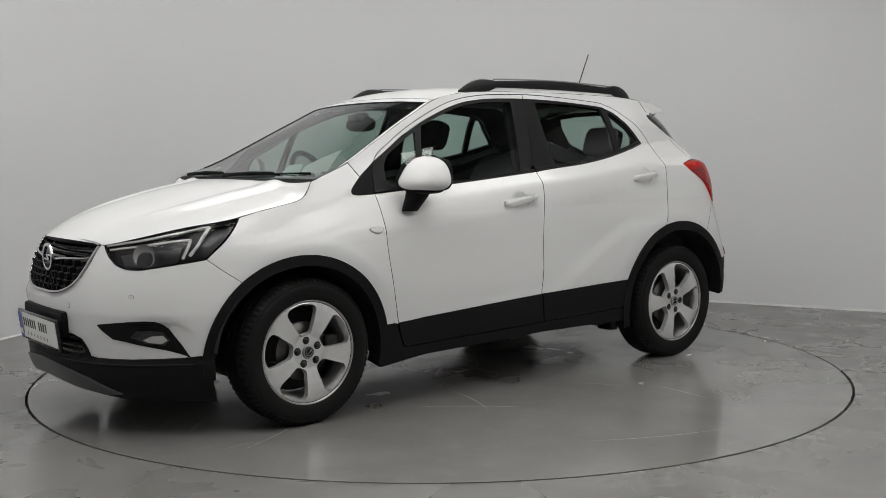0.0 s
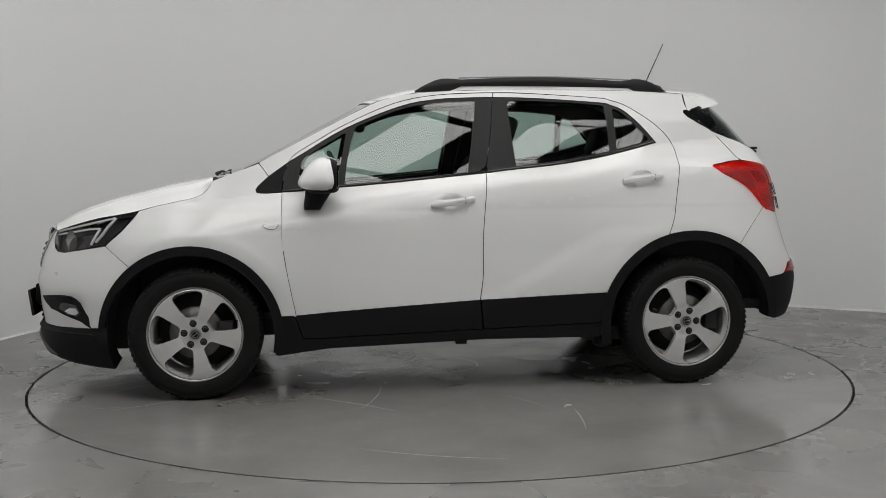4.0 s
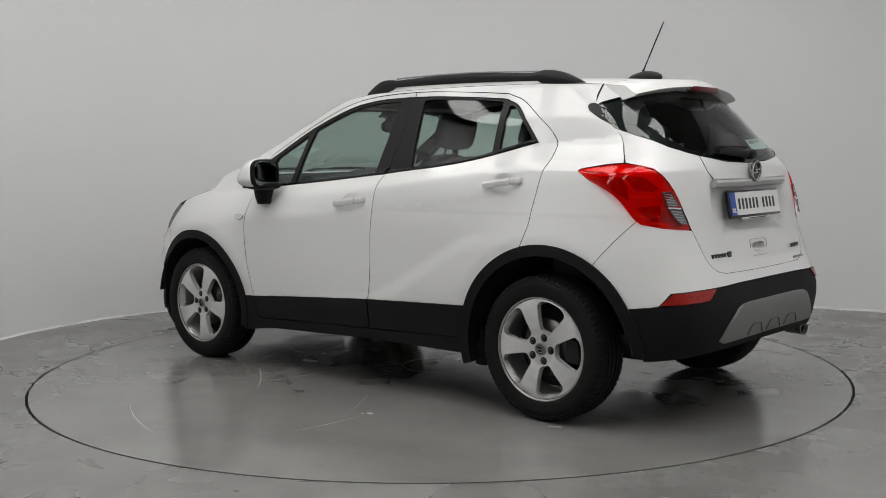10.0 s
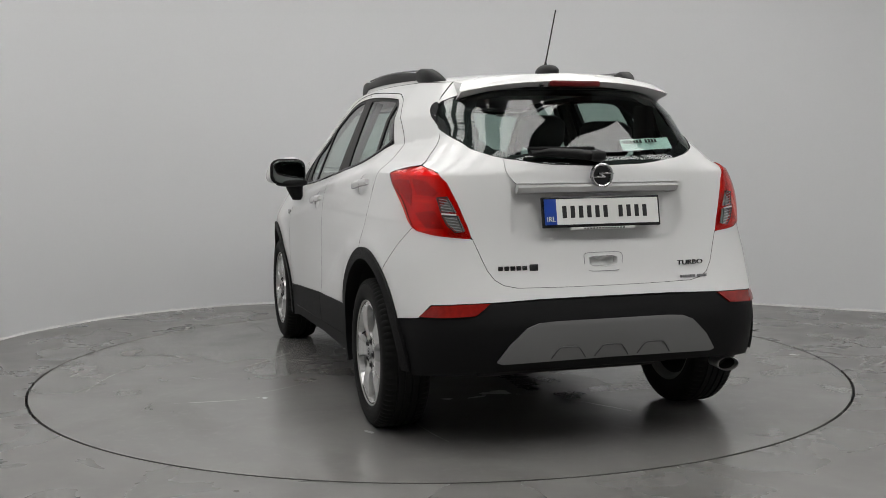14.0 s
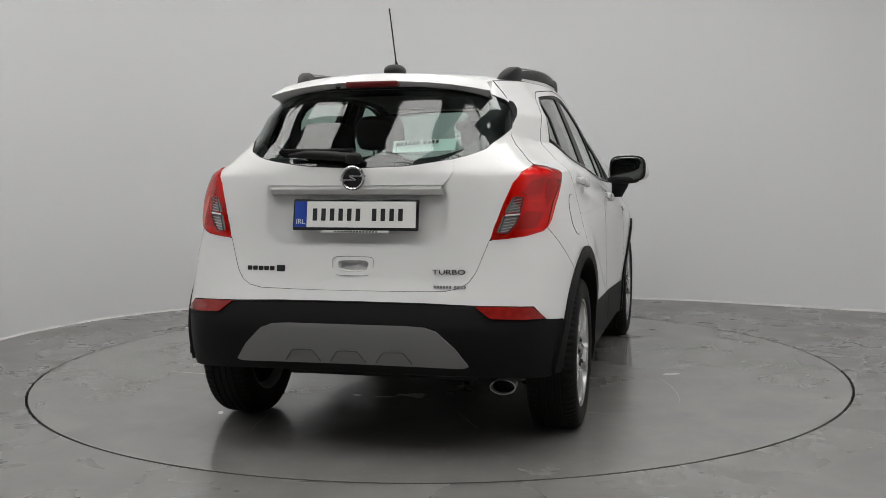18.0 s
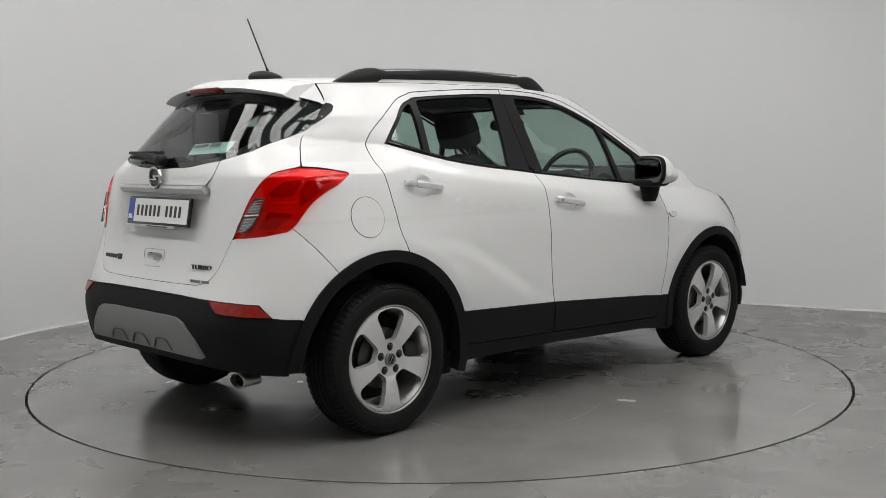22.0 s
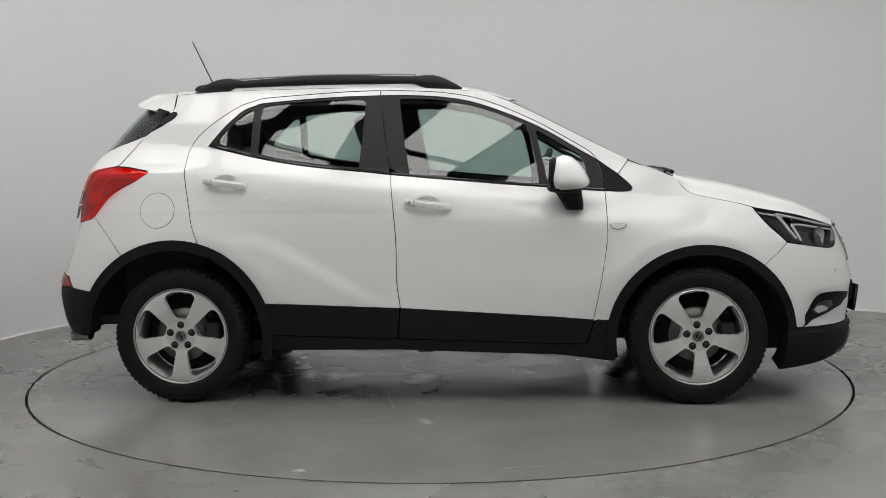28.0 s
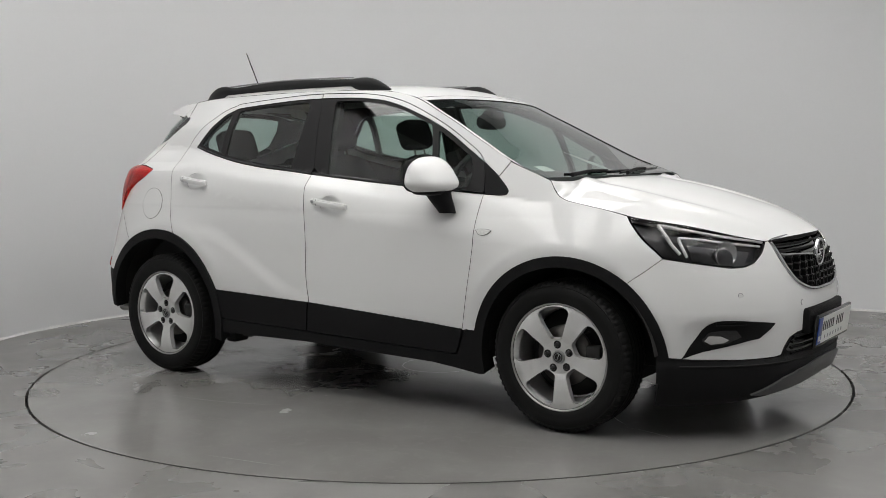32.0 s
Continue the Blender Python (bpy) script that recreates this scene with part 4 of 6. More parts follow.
while z < .765:
    lim = lerp([(.628, .16), (.665, .27), (.708, .315), (.77, .34)], z)
    y = -lim + (.032 if rowz % 2 else 0)
    while y < lim:
        if abs(y) < lim:
            a = math.copysign(fy(abs(y), z)[0], y)
            c = NOSE_MAP(a, z) + Vector((-.016, 0, 0))
            bm = bmesh.new()
            tilt = Matrix.Translation(c) @ Matrix.Rotation(-a * .6, 4, "Z")
            for dy, dz, rot in ((0, .015, 0), (.0235, 0, 62), (-.0235, 0, -62)):
                box(bm, (-.014, -.0180, -.0028), (.011, .0180, .0028), tilt @ Matrix.Translation((0, dy, dz)) @ Matrix.Rotation(radians(rot), 4, "X"))
            part("mesh_cell", bm, SATIN, grille, smooth=False)
        y += .064
    z += .0295
    rowz += 1
for zz in (.80, .826, .85):
    lim = .345 if zz < .84 else .28
    part("grille_bar", tube([NOSE_MAP(a, zz) + Vector((-.012, 0, 0)) for a in np.linspace(-fy(lim, zz)[0], fy(lim, zz)[0], 30)], .007, 6, flat=.7), PLASTIC, grille)
for sgn in (1, -1):
    pts = [NOSE_MAP(sgn * fy(y, zq)[0], zq) + Vector((.001, 0, 0)) for y, zq in bezier([(.07, .770), (.14, .777), (.22, .781), (.30, .785), (.345, .789)], 5)]
    part("wing_bar", tube(pts, [.008 - .004 * k / (len(pts) - 1) for k in range(len(pts))], 16, flat=.8), CHROME, grille, "chrome wing bar")


def badge(parent, center, radius, out, thick=.010):
    """A chrome ring with a slanting bar across it, on a dark disc."""
    m = Matrix.Translation(center) @ (Matrix.Rotation(radians(-90 if out > 0 else 90), 4, "Z"))
    ring = [(radius * 1.04, 0), (radius * 1.03, thick), (radius * .92, thick * 1.3), (radius * .82, thick), (radius * .80, 0)]
    o = part("badge", lathe(ring, 40), CHROME, parent, "round chrome badge")
    o.matrix_local = m
    d = part("badge_disc", lathe([(0, thick * .3), (radius * .8, thick * .3)], 32), GLOSSBLACK, o)
    bm = bmesh.new()
    box(bm, (-radius * 1.12, thick * .3, -radius * .07), (radius * .30, thick * .95, radius * .07), Matrix.Translation((0, 0, radius * .16)), .002)
    box(bm, (-radius * .30, thick * .3, -radius * .07), (radius * 1.12, thick * .95, radius * .07), Matrix.Translation((0, 0, -radius * .16)), .002)
    box(bm, (-radius * .34, thick * .3, -radius * .09), (radius * .34, thick * .9, radius * .09), Matrix.Rotation(radians(-32), 4, "Y"), .002)
    part("badge_bolt", bm, CHROME, o)
    return o


badge(grille, (2.150, 0, .775), .062, 1)


# headlamps
def headlamp(sg):
    S = lambda pts: [(a * sg, z) for a, z in pts]
    outline = bezier([fx(1.551, .956), fx(1.763, .918), fx(1.90, .884), fx(2.0, .856), fy(.394, .841), fy(.448, .797), fy(.498, .764), fy(.542, .748), fy(.59, .745), fx(1.856, .764), fx(1.78, .777), fx(1.722, .790),
                      fx(1.690, .818), fx(1.637, .864), fx(1.585, .919), fx(1.551, .956)], 4)[:-1]
    lo = S(outline)
    h = skin("headlamp", [shrink(lo, .002)], NOSE_MAP, HOUSE, car, off=-.042, depth=0, cu=.02, cv=.02, eps=1e-3, label="swept headlamp with a dark housing")
    skin("lens", [shrink(lo, .001)], NOSE_MAP, LENS, h, off=.0, depth=0, eps=1e-3, label="clear lens").visible_shadow = False
    bm = bmesh.new()
    n = len(lo)
    ring = [(NOSE_MAP(*p), NOSE_MAP(p[0] * .99, p[1])) for p in shrink(lo, .0015)]
    c = sum((p for p, _ in ring), Vector()) / n
    inw = Vector((-.055, -.03 * sg, 0))
    a = [bm.verts.new(p) for p, _ in ring]
    b = [bm.verts.new(p + inw) for p, _ in ring]
    for i in range(n):
        bm.faces.new((a[i], a[(i + 1) % n], b[(i + 1) % n], b[i]))
    part("housing", bm, GLOSSBLACK, h)

    def strip(pts, w, material, name, lift=-.02, label=""):
        P = [NOSE_MAP(a * sg, z) for a, z in pts]
        nrm = [Vector((p.x - .9, p.y * 1.1, 0)).normalized() for p in P]
        part(name, tube([p + q * lift for p, q in zip(P, nrm)], w, 8, flat=.9), material, h, label)
    strip(bezier([fx(1.690, .920), fx(1.80, .896), fx(1.92, .868), fy(.43, .846), fy(.40, .840)], 6), .0066, CLEARLT, "light_guide", -.012, "clear light guide strip")
    strip(bezier([fx(1.682, .922), fx(1.705, .895), fx(1.745, .845), fx(1.785, .800)], 6), .0085, CLEARLT, "light_guide", -.013)
    strip(bezier([fx(1.767, .868), fx(1.83, .862), fx(1.92, .846), fy(.46, .829), fy(.425, .824)], 6), .0058, CLEARLT, "chrome_strip", -.014)
    strip(bezier([fx(1.767, .866), fx(1.785, .835), fx(1.812, .788)], 6), .0075, CLEARLT, "chrome_strip", -.014)
    pan = [fx(1.80, .850), fx(1.92, .836), fy(.47, .815), fy(.52, .755), fx(1.90, .762), fx(1.83, .780)]
    skin("inner_panel", [S(pan)], NOSE_MAP, DARKCHROME, h, off=-.034, depth=.003, cu=.03, cv=.03, eps=1e-3, label="dark chrome inner panel")
    r = .052
    p = NOSE_MAP(fy(.572, .800)[0] * sg, .800)
    o = part("projector", lathe([(0, -.024), (r * .18, -.024), (r * .20, -.012), (r * .22, -.024), (r * .5, -.020), (r * .85, -.006), (r * 1.0, .002)], 28, jag=lambda i, k, q: q * (1 + .05 * (i % 4 == 0))), BOWL, h, "faceted chrome reflector")
    o.matrix_local = Matrix.Translation(p + Vector((-.022, -.009 * sg, 0))) @ Matrix.Rotation(radians(-90 + 40 * sg), 4, "Z")
    # parking sensors beside the lamp's corner, and washers
    for y, z in ((.59, .630), (.285, .580)):
        p = NOSE_MAP(fy(y, z)[0] * sg, z)
        o = part("parking_sensor", lathe([(0, .003), (.009, .003), (.0095, 0), (.0115, .001), (.0115, -.004)], 20), PAINT, bumper, "small round parking sensor")
        q = NOSE_MAP(fy(y, z)[0] * sg + .002, z) - NOSE_MAP(fy(y, z)[0] * sg - .002, z)
        out = Vector((q.y, -q.x, 0)).normalized()
        p = p + out * math.copysign(fog_hollow(fy(y, z)[0] * sg, z) + .0005, out.x)
        o.matrix_local = Matrix.Translation(p) @ Matrix.Rotation(math.atan2(q.y, q.x) + math.pi, 4, "Z")
        o2 = part("sensor_ring", lathe([(.0095, .0012), (.0118, .0014), (.0122, 0)], 20), GREYINK, o)
    # fog lamp in its black surround
    fog = [fy(.455, .507), fx(2.055, .518), fx(2.01, .523), fx(1.97, .524), fx(1.935, .521), fx(1.905, .508), fx(1.882, .486), fx(1.836, .412), fx(1.802, .366), fx(1.842, .381), fx(1.92, .398), fx(1.99, .415), fy(.513, .440)]
    fo = skin("fog_lamp_surround", [S(fog)], NOSE_MAP, PLASTIC, bumper, off=.003, depth=.006, eps=1e-3, cu=.03, cv=.02, label="black fog lamp surround", off_fn=fog_hollow)
    fl = [fx(1.879, .439), fx(1.904, .474), fx(1.955, .482), fx(2.0, .480), fx(2.016, .451), fx(1.966, .422), fx(1.90, .414)]
    fg = skin("fog_lamp", [S(fl)], NOSE_MAP, DARKCHROME, fo, off=.005, depth=.002, eps=1e-3, cu=.015, cv=.012, label="clear fog lamp",
              off_fn=lambda a, z: fog_hollow(a, z) + .002 * math.sin(110 * NOSE_MAP(a, z).x))
    bl = [fx(1.888, .438), fx(1.905, .460), fx(1.945, .458), fx(1.975, .440), fx(1.955, .428), fx(1.91, .422)]
    skin("fog_bulb", [S(bl)], NOSE_MAP, BOWL, fg, off=.010, depth=.003, eps=1e-3, cu=.02, cv=.02, off_fn=fog_hollow)
    for k in range(2):
        zz = .503 + .012 * k
        P = [NOSE_MAP(a * sg, zz) + Vector((-.010, -.012 * sg, 0)) for a in np.linspace(fx(1.93, zz)[0], fy(.50, zz)[0], 10)]
        part("fin", tube(P, .0035, 6), PLASTIC, fo)
    return h


lamps = {sg: headlamp(sg) for sg in (1, -1)}


# ---------------------------------------------------------------- tail
def tail_side(sg):
    S = lambda pts: [(a * sg, z) for a, z in pts]
    out = bezier([bx(-1.440, 1.157), bx(-1.505, 1.168), bx(-1.56, 1.177), bx(-1.62, 1.180), by(.688, 1.174), by(.662, 1.152), by(.637, 1.112), by(.605, 1.03), by(.574, .94), by(GY, .898)], 5)
    out += bezier([by(GY + .006, .893), by(.62, .897), by(.69, .905), bx(-1.745, .922), bx(-1.712, .945), bx(-1.66, 1.012), bx(-1.617, 1.048), bx(-1.56, 1.082), bx(-1.505, 1.108), bx(-1.465, 1.134), bx(-1.440, 1.155)], 5)[:-1]
    lamp = skin("tail_lamp", [S(shrink(out, .001))], TAIL_MAP, REDLENS, car, off=.0015, off_fn=lambda a, z: .020 * ease(1 - math.hypot((TAIL_MAP(a, z).x + 1.70) / .26, (z - 1.05) / .19)), depth=.006, cu=.012, cv=.03, flip=True, eps=5e-4, label="red tail lamp with a clear lower segment")
    skin("lamp_reflector", [S(shrink(out, -.0035))], TAIL_MAP, MIDRED, lamp, off=-.005, depth=.004, cu=.010, cv=.012, flip=True, eps=5e-4, label="deep red inner reflector",
         off_fn=lambda a, z: .0012 * math.sin(38 * math.hypot(TAIL_MAP(a, z).x + 1.66, z - 1.12)) + .0012 * math.sin(110 * (TAIL_MAP(a, z).x + z)) - .004 * ease(1 - math.hypot(TAIL_MAP(a, z).x + 1.62, z - 1.11) / .06))
    for room in ([bx(-1.50, 1.120), bx(-1.57, 1.128), bx(-1.64, 1.122), bx(-1.672, 1.08), bx(-1.685, 1.02), bx(-1.65, 1.045), bx(-1.60, 1.075), bx(-1.55, 1.10)],
                 [by(.742, 1.13), by(.705, 1.12), by(.672, 1.075), by(.69, 1.062), by(.735, 1.068)],
                 [by(.748, .99), by(.69, 1.0), by(.672, .965), by(.66, .93), by(.72, .935)]):
        skin("lamp_chamber", [S(shrink(room, -.002))], TAIL_MAP, DEEPRED, lamp, off=-.001, depth=.003, cu=.012, cv=.012, flip=True, eps=5e-4, label="darker red lamp chamber",
             off_fn=lambda a, z: .0012 * math.sin(520 * z))
    bars = [[bx(-1.475, 1.160), bx(-1.56, 1.166), bx(-1.66, 1.158), bx(-1.66, 1.140), bx(-1.56, 1.147), bx(-1.475, 1.150)]]
    bars += [[bx(-1.56, z), bx(-1.645, z - .004), bx(-1.645, z - .012), bx(-1.565, z - .006)] for z in (1.118, 1.102)]
    bars += [[by(.755, z), by(.69, z - .002), by(.69, z - .012), by(.745, z - .011)] for z in (1.045, .958, .930)]
    for bar in bars:
        skin("light_bar", [S(bar)], TAIL_MAP, RED, lamp, off=-.001, depth=.004, cu=.02, cv=.02, flip=True, eps=5e-4, label="bright red light guide bar")
    lift = Vector((-.015, .012 * sg, 0))
    spot = lambda y, z: TAIL_MAP(by(y, z)[0] * sg, z) + lift
    for win, nm in (([(.668, 1.054), (.634, 1.058), (.606, .993), (.658, .997)], "clear reversing lens"), ([(.656, .983), (.601, .980), (.580, .918), (.612, .916), (.640, .945)], "clear indicator lens")):
        lens = skin("clear_segment", [S([by(y, z) for y, z in win])], TAIL_MAP, SMOKED, lamp, off=.013, depth=.003, cu=.012, cv=.02, flip=True, eps=5e-4, label=nm)
        rim = [spot(y, z) for y, z in win]
        part("lens_rim", tube(rim + rim[:1], .0028, 6), HOUSE, lens)
        lo, hi = min(z for _, z in win), max(z for _, z in win)
        for k in range(5):
            z = lo + (hi - lo) * (k + .7) / 5.6
            y0, y1 = lerp([(.918, .585), (.98, .606), (1.055, .638)], z), lerp([(.918, .612), (.945, .636), (.99, .654), (1.055, .662)], z)
            part("rib", tube([spot(y0 + (y1 - y0) * u, z + .006 * (u - .5)) for u in (0, .33, .66, 1)], .0016, 5), GREYINK, lens)
    part("divider", tube([spot(y, z) for y, z in ((.657, .990), (.63, .988), (.604, .986))], .0035, 6), PLATEW, lamp)
    # reflector low in the bumper
    rf = [by(.513, .634), by(.62, .631), by(.728, .624), by(.750, .602), by(.771, .578), by(.70, .580), by(.575, .588), by(.545, .61)]
    skin("reflector", [S(rf)], TAIL_MAP, DARKRED, car, off=.006, depth=.010, cu=.02, cv=.03, flip=True, eps=5e-4, label="dark red reflector in the rear bumper")
    return lamp


arch_r = [bx(x, z) for x, z in arc(*AB, RB, 123, 152, 12)]
EDGE_B = [bx(-1.742, .562), by(.79, .570), by(.774, .575), by(.752, .604), by(.732, .628), by(.62, .635), by(.512, .638), by(.3, .643), (0, .644)]
GY = .562                               # where the gate's seam meets the foot of the lamp
SEAM_G = [(0, .685), by(.20, .686), by(GY - .17, .690), by(GY - .115, .702), by(GY - .080, .724), by(GY - .055, .76), by(GY - .032, .82), by(GY - .008, .885)]
rw = (SEAM_G + [by(GY + .004, .889), by(.62, .893), by(.69, .901), bx(-1.745, .919)] + [bx(*p) for p in dense([(-1.727, .933), (-1.642, .840), (-1.558, .736)])]
      + arch_r + EDGE_B)
rear_bumper = skin("rear_bumper", [shrink(mirrored(rw), .0006)], TAIL_MAP, PAINT, car, cu=.025, cv=.04, flip=True, eps=5e-4, label="white rear bumper band",
                   off_fn=lambda a, z: .006 * ease((z - .60) / .05) * ease((.70 - z) / .03) * ease((.55 - abs(a)) / .2))
arch_b = [bx(x, z) for x, z in arc(*AB, RB, 153, 180, 12)]
rb = ([(a, z - .003) for a, z in EDGE_B[::-1]] + arch_b + [bx(-1.80, .330), bx(-1.86, .335), by(.62, .345), by(.45, .355), (0, .358)])
rear_black = skin("rear_lower_bumper", [mirrored(rb)], TAIL_MAP, PLASTIC, car, off=-.002, depth=.10, cu=.025, cv=.04, flip=True, eps=5e-4, label="black plastic lower rear bumper")
rs = [(0, .556), by(.25, .556), by(.32, .552), by(.37, .535), by(.44, .470), by(.49, .400), by(.47, .392), by(.3, .395), (0, .397)]


def dents(a, z):
    y = abs(TAIL_MAP(a, z).y)
    k = max(ease(1 - abs(y - c) / .055) for c in (0, .185))
    return -.010 * min(1, 2 * k) * ease((.462 - z) / .025) * ease((z - .398) / .012)


rear_skid = skin("rear_skid_plate", [mirrored(rs)], TAIL_MAP, SILVER, car, off=.010, depth=.016, cu=.01, cv=.0125, flip=True, eps=5e-4, label="silver skid plate with three moulded notches", off_fn=dents)
for c in (0, .192, -.192):
    trap = [(c - .075, .403), (c - .048, .440), (c - .030, .449), (c + .030, .449), (c + .048, .440), (c + .075, .403)]
    on = lambda y, z, d: TAIL_MAP(math.copysign(by(abs(y), z)[0], y), z) + Vector((-d, 0, 0))
    notch = skin("notch", [[(math.copysign(by(abs(y), z)[0], y), z) for y, z in trap]], TAIL_MAP, SILVER, rear_skid, off=.0025, depth=.002, cu=.02, cv=.02, flip=True, eps=5e-4, label="moulded notch edged with a painted shade line")
    # darker grey line put in for the shade along the notch's edge
    part("notch_shade_line", tube([on(y, z, .013) for y, z in bezier(trap, 3)], .0028, 6), SKID, notch)
for sg in (1, -1):
    tail_side(sg)
# tailgate and its glass
glass_loop = ([(0, 1.181), by(.20, 1.187), by(.35, 1.203), by(.45, 1.228), by(.515, 1.256), bx(-1.68, 1.284), bx(-1.60, 1.310), bx(-1.50, 1.332)] + bezier([bx(-1.50, 1.332), bx(-1.42, 1.362), bx(-1.375, 1.405), bx(-1.372, 1.44), bx(-1.40, 1.462)], 4)[1:]
              + [bx(-1.48, 1.488), by(.45, 1.506), by(.3, 1.514), (0, 1.517)])
gate_lower = ([(a * .9992, z + .0010) for a, z in SEAM_G] + [by(GY - .002, .898), by(.571, .942), by(.602, 1.031), by(.634, 1.114), by(.659, 1.156), by(.686, 1.178), bx(-1.628, 1.186)]
              + [bx(*p) for p in dense([(-1.614, 1.198), (-1.580, 1.25), (-1.543, 1.304), (-1.50, 1.340)])] + [bx(-1.60, 1.306), bx(-1.68, 1.280), by(.515, 1.252), by(.45, 1.224), by(.35, 1.199), by(.20, 1.183), (0, 1.177)])


def recess(a, z):
    """The stepped hollow for the plate."""
    y = abs(TAIL_MAP(a, z).y)
    return -.034 * ease((.395 - y) / .026) * ease((z - .862 - .05 * ease((y - .30) / .08)) / .018) * ease((1.10 - z) / .02)


HOLE = []
for k in range(36):
    c_, s_ = math.cos(2 * math.pi * k / 36), math.sin(2 * math.pi * k / 36)
    y_, z_ = .064 * math.copysign(abs(c_) ** .5, c_) * (1 + .12 * s_), .784 + .021 * math.copysign(abs(s_) ** .5, s_)
    HOLE.append((math.copysign(by(abs(y_), z_)[0], y_), z_))
gate = skin("tailgate", [shrink(mirrored(gate_lower), .0004), HOLE], TAIL_MAP, PAINT, car, cu=.012, cv=.02, flip=True, eps=5e-4, label="white tailgate with a recessed plate area", off_fn=recess)
gate_top = ([(0, 1.521), by(.30, 1.518), by(.45, 1.510), bx(-1.48, 1.492), bx(-1.40, 1.466), bx(-1.376, 1.445), bx(-1.374, 1.50), bx(-1.375, 1.550), bx(-1.45, 1.552), by(.40, 1.556), (0, 1.560)])
skin("gate_top", [mirrored(gate_top)], TAIL_MAP, PAINT, gate, cu=.02, cv=.03, flip=True, eps=5e-4)
rg = skin("rear_window", [mirrored(glass_loop)], TAIL_MAP, REARGLASS, gate, off=-.003, depth=0, cu=.03, cv=.05, flip=True, eps=5e-4, label="wrapped dark rear window")
rg.visible_shadow = False
ring_out = mirrored(glass_loop)
ring_in = mirrored([(0, 1.206), by(.20, 1.212), by(.34, 1.230), by(.43, 1.258), by(.475, 1.30), by(.46, 1.40), by(.42, 1.470), by(.3, 1.485), (0, 1.488)])
skin("window_border", [shrink(ring_out, .001), ring_in], TAIL_MAP, PIANO, rg, off=-.010, depth=.002, cu=.03, cv=.05, flip=True, eps=5e-4, label="black printed border of the rear glass")
# spoiler over the glass
sp = []
for k in range(25):
    v = -1 + k / 12
    y = v * .505
    back = -1.650 + .08 * abs(v) ** 2.2
    sp.append((y, back, v))
bm = bmesh.new()
rows = []
for y, back, v in sp:
    za = over(-1.369, v * .998)
    yr = y * (1 - .02 * abs(v))
    zt = 1.545 - .045 * abs(v) ** 2.4
    pts = [Vector((za.x - .002, za.y, za.z)), Vector((za.x - .12, za.y * .995, za.z - .006 - .008 * abs(v))), Vector((back + .02, yr, zt + .003)), Vector((back, yr, zt - .004)), Vector((back + .010, yr, zt - .011)),
           Vector((back + .10, yr * .985, zt - .034)), Vector((-1.50, yr * .97, zt - .018 - .02 * abs(v)))]
    rows.append([bm.verts.new(p) for p in pts])
for a, b in zip(rows, rows[1:]):
    for k in range(6):
        bm.faces.new((a[k], b[k], b[k + 1], a[k + 1]))
bm.faces.new(rows[0])
bm.faces.new(rows[-1][::-1])
bmesh.ops.recalc_face_normals(bm, faces=bm.faces)
spoiler = part("spoiler", bm, PAINT, car, "white roof spoiler above the rear glass", sharp=35)
part("high_brake_light", boxes(((-1.665, -.116, 1.516), (-1.615, .116, 1.543)), bevel=.009), MAROON, spoiler, "dark red high brake light")
part("washer_jet", blob((-1.645, .155, 1.522), (.012, .012, .007), 2, 12), GLOSSBLACK, spoiler)
# rear wiper
wpts = [Vector((lerp([(1.2, -1.885), (1.3, -1.817)], z) - .005, y, z)) for y, z in ((0.0, 1.216), (.10, 1.228), (.22, 1.236), (.295, 1.230))]
wiper = part("rear_wiper", tube(wpts, [.026, .028, .024, .012], 12, flat=.8), SATIN, gate, "black rear wiper")
part("wiper_blade", boxes(((-1.880, 0.01, 1.243), (-1.860, .31, 1.257)), bevel=.004), SATIN, wiper)
part("wiper_pivot", blob((-1.890, .004, 1.217), (.024, .034, .024), 3.2, 16), SATIN, wiper)
# chrome strip, plate, handle, badges
def gx(y, z):
    return TAIL_MAP(math.copysign(by(abs(y), z)[0], y), z).x


bm = bmesh.new()
rows = []
for k in range(21):
    y = -.364 + .728 * k / 20
    x = gx(y, 1.10)
    rows.append([bm.verts.new(p) for p in ((x + .012, y, 1.104), (x - .020, y, 1.103), (x - .023, y, 1.092), (x - .010, y, 1.071), (x + .02, y, 1.066))])
for a, b in zip(rows, rows[1:]):
    for k in range(4):
        bm.faces.new((a[k], b[k], b[k + 1], a[k + 1]))
bm.faces.new(rows[0])
bm.faces.new(rows[-1][::-1])
bmesh.ops.recalc_face_normals(bm, faces=bm.faces)
part("chrome_strip", bm, BRUSHED, gate, "chrome strip above the plate")
gn = [(0, 1.174), by(.20, 1.179), by(.405, 1.209), by(.368, 1.107), by(.2, 1.106), (0, 1.106)]
skin("garnish", [mirrored(gn)], TAIL_MAP, PAINT, gate, off=.003, depth=.004, cu=.02, cv=.02, flip=True, eps=5e-4, label="white panel under the rear glass",
     off_fn=lambda a, z: .006 * ease((1.14 - z) / .03))
badge(gate, (-1.914, 0, 1.138), .049, -1)


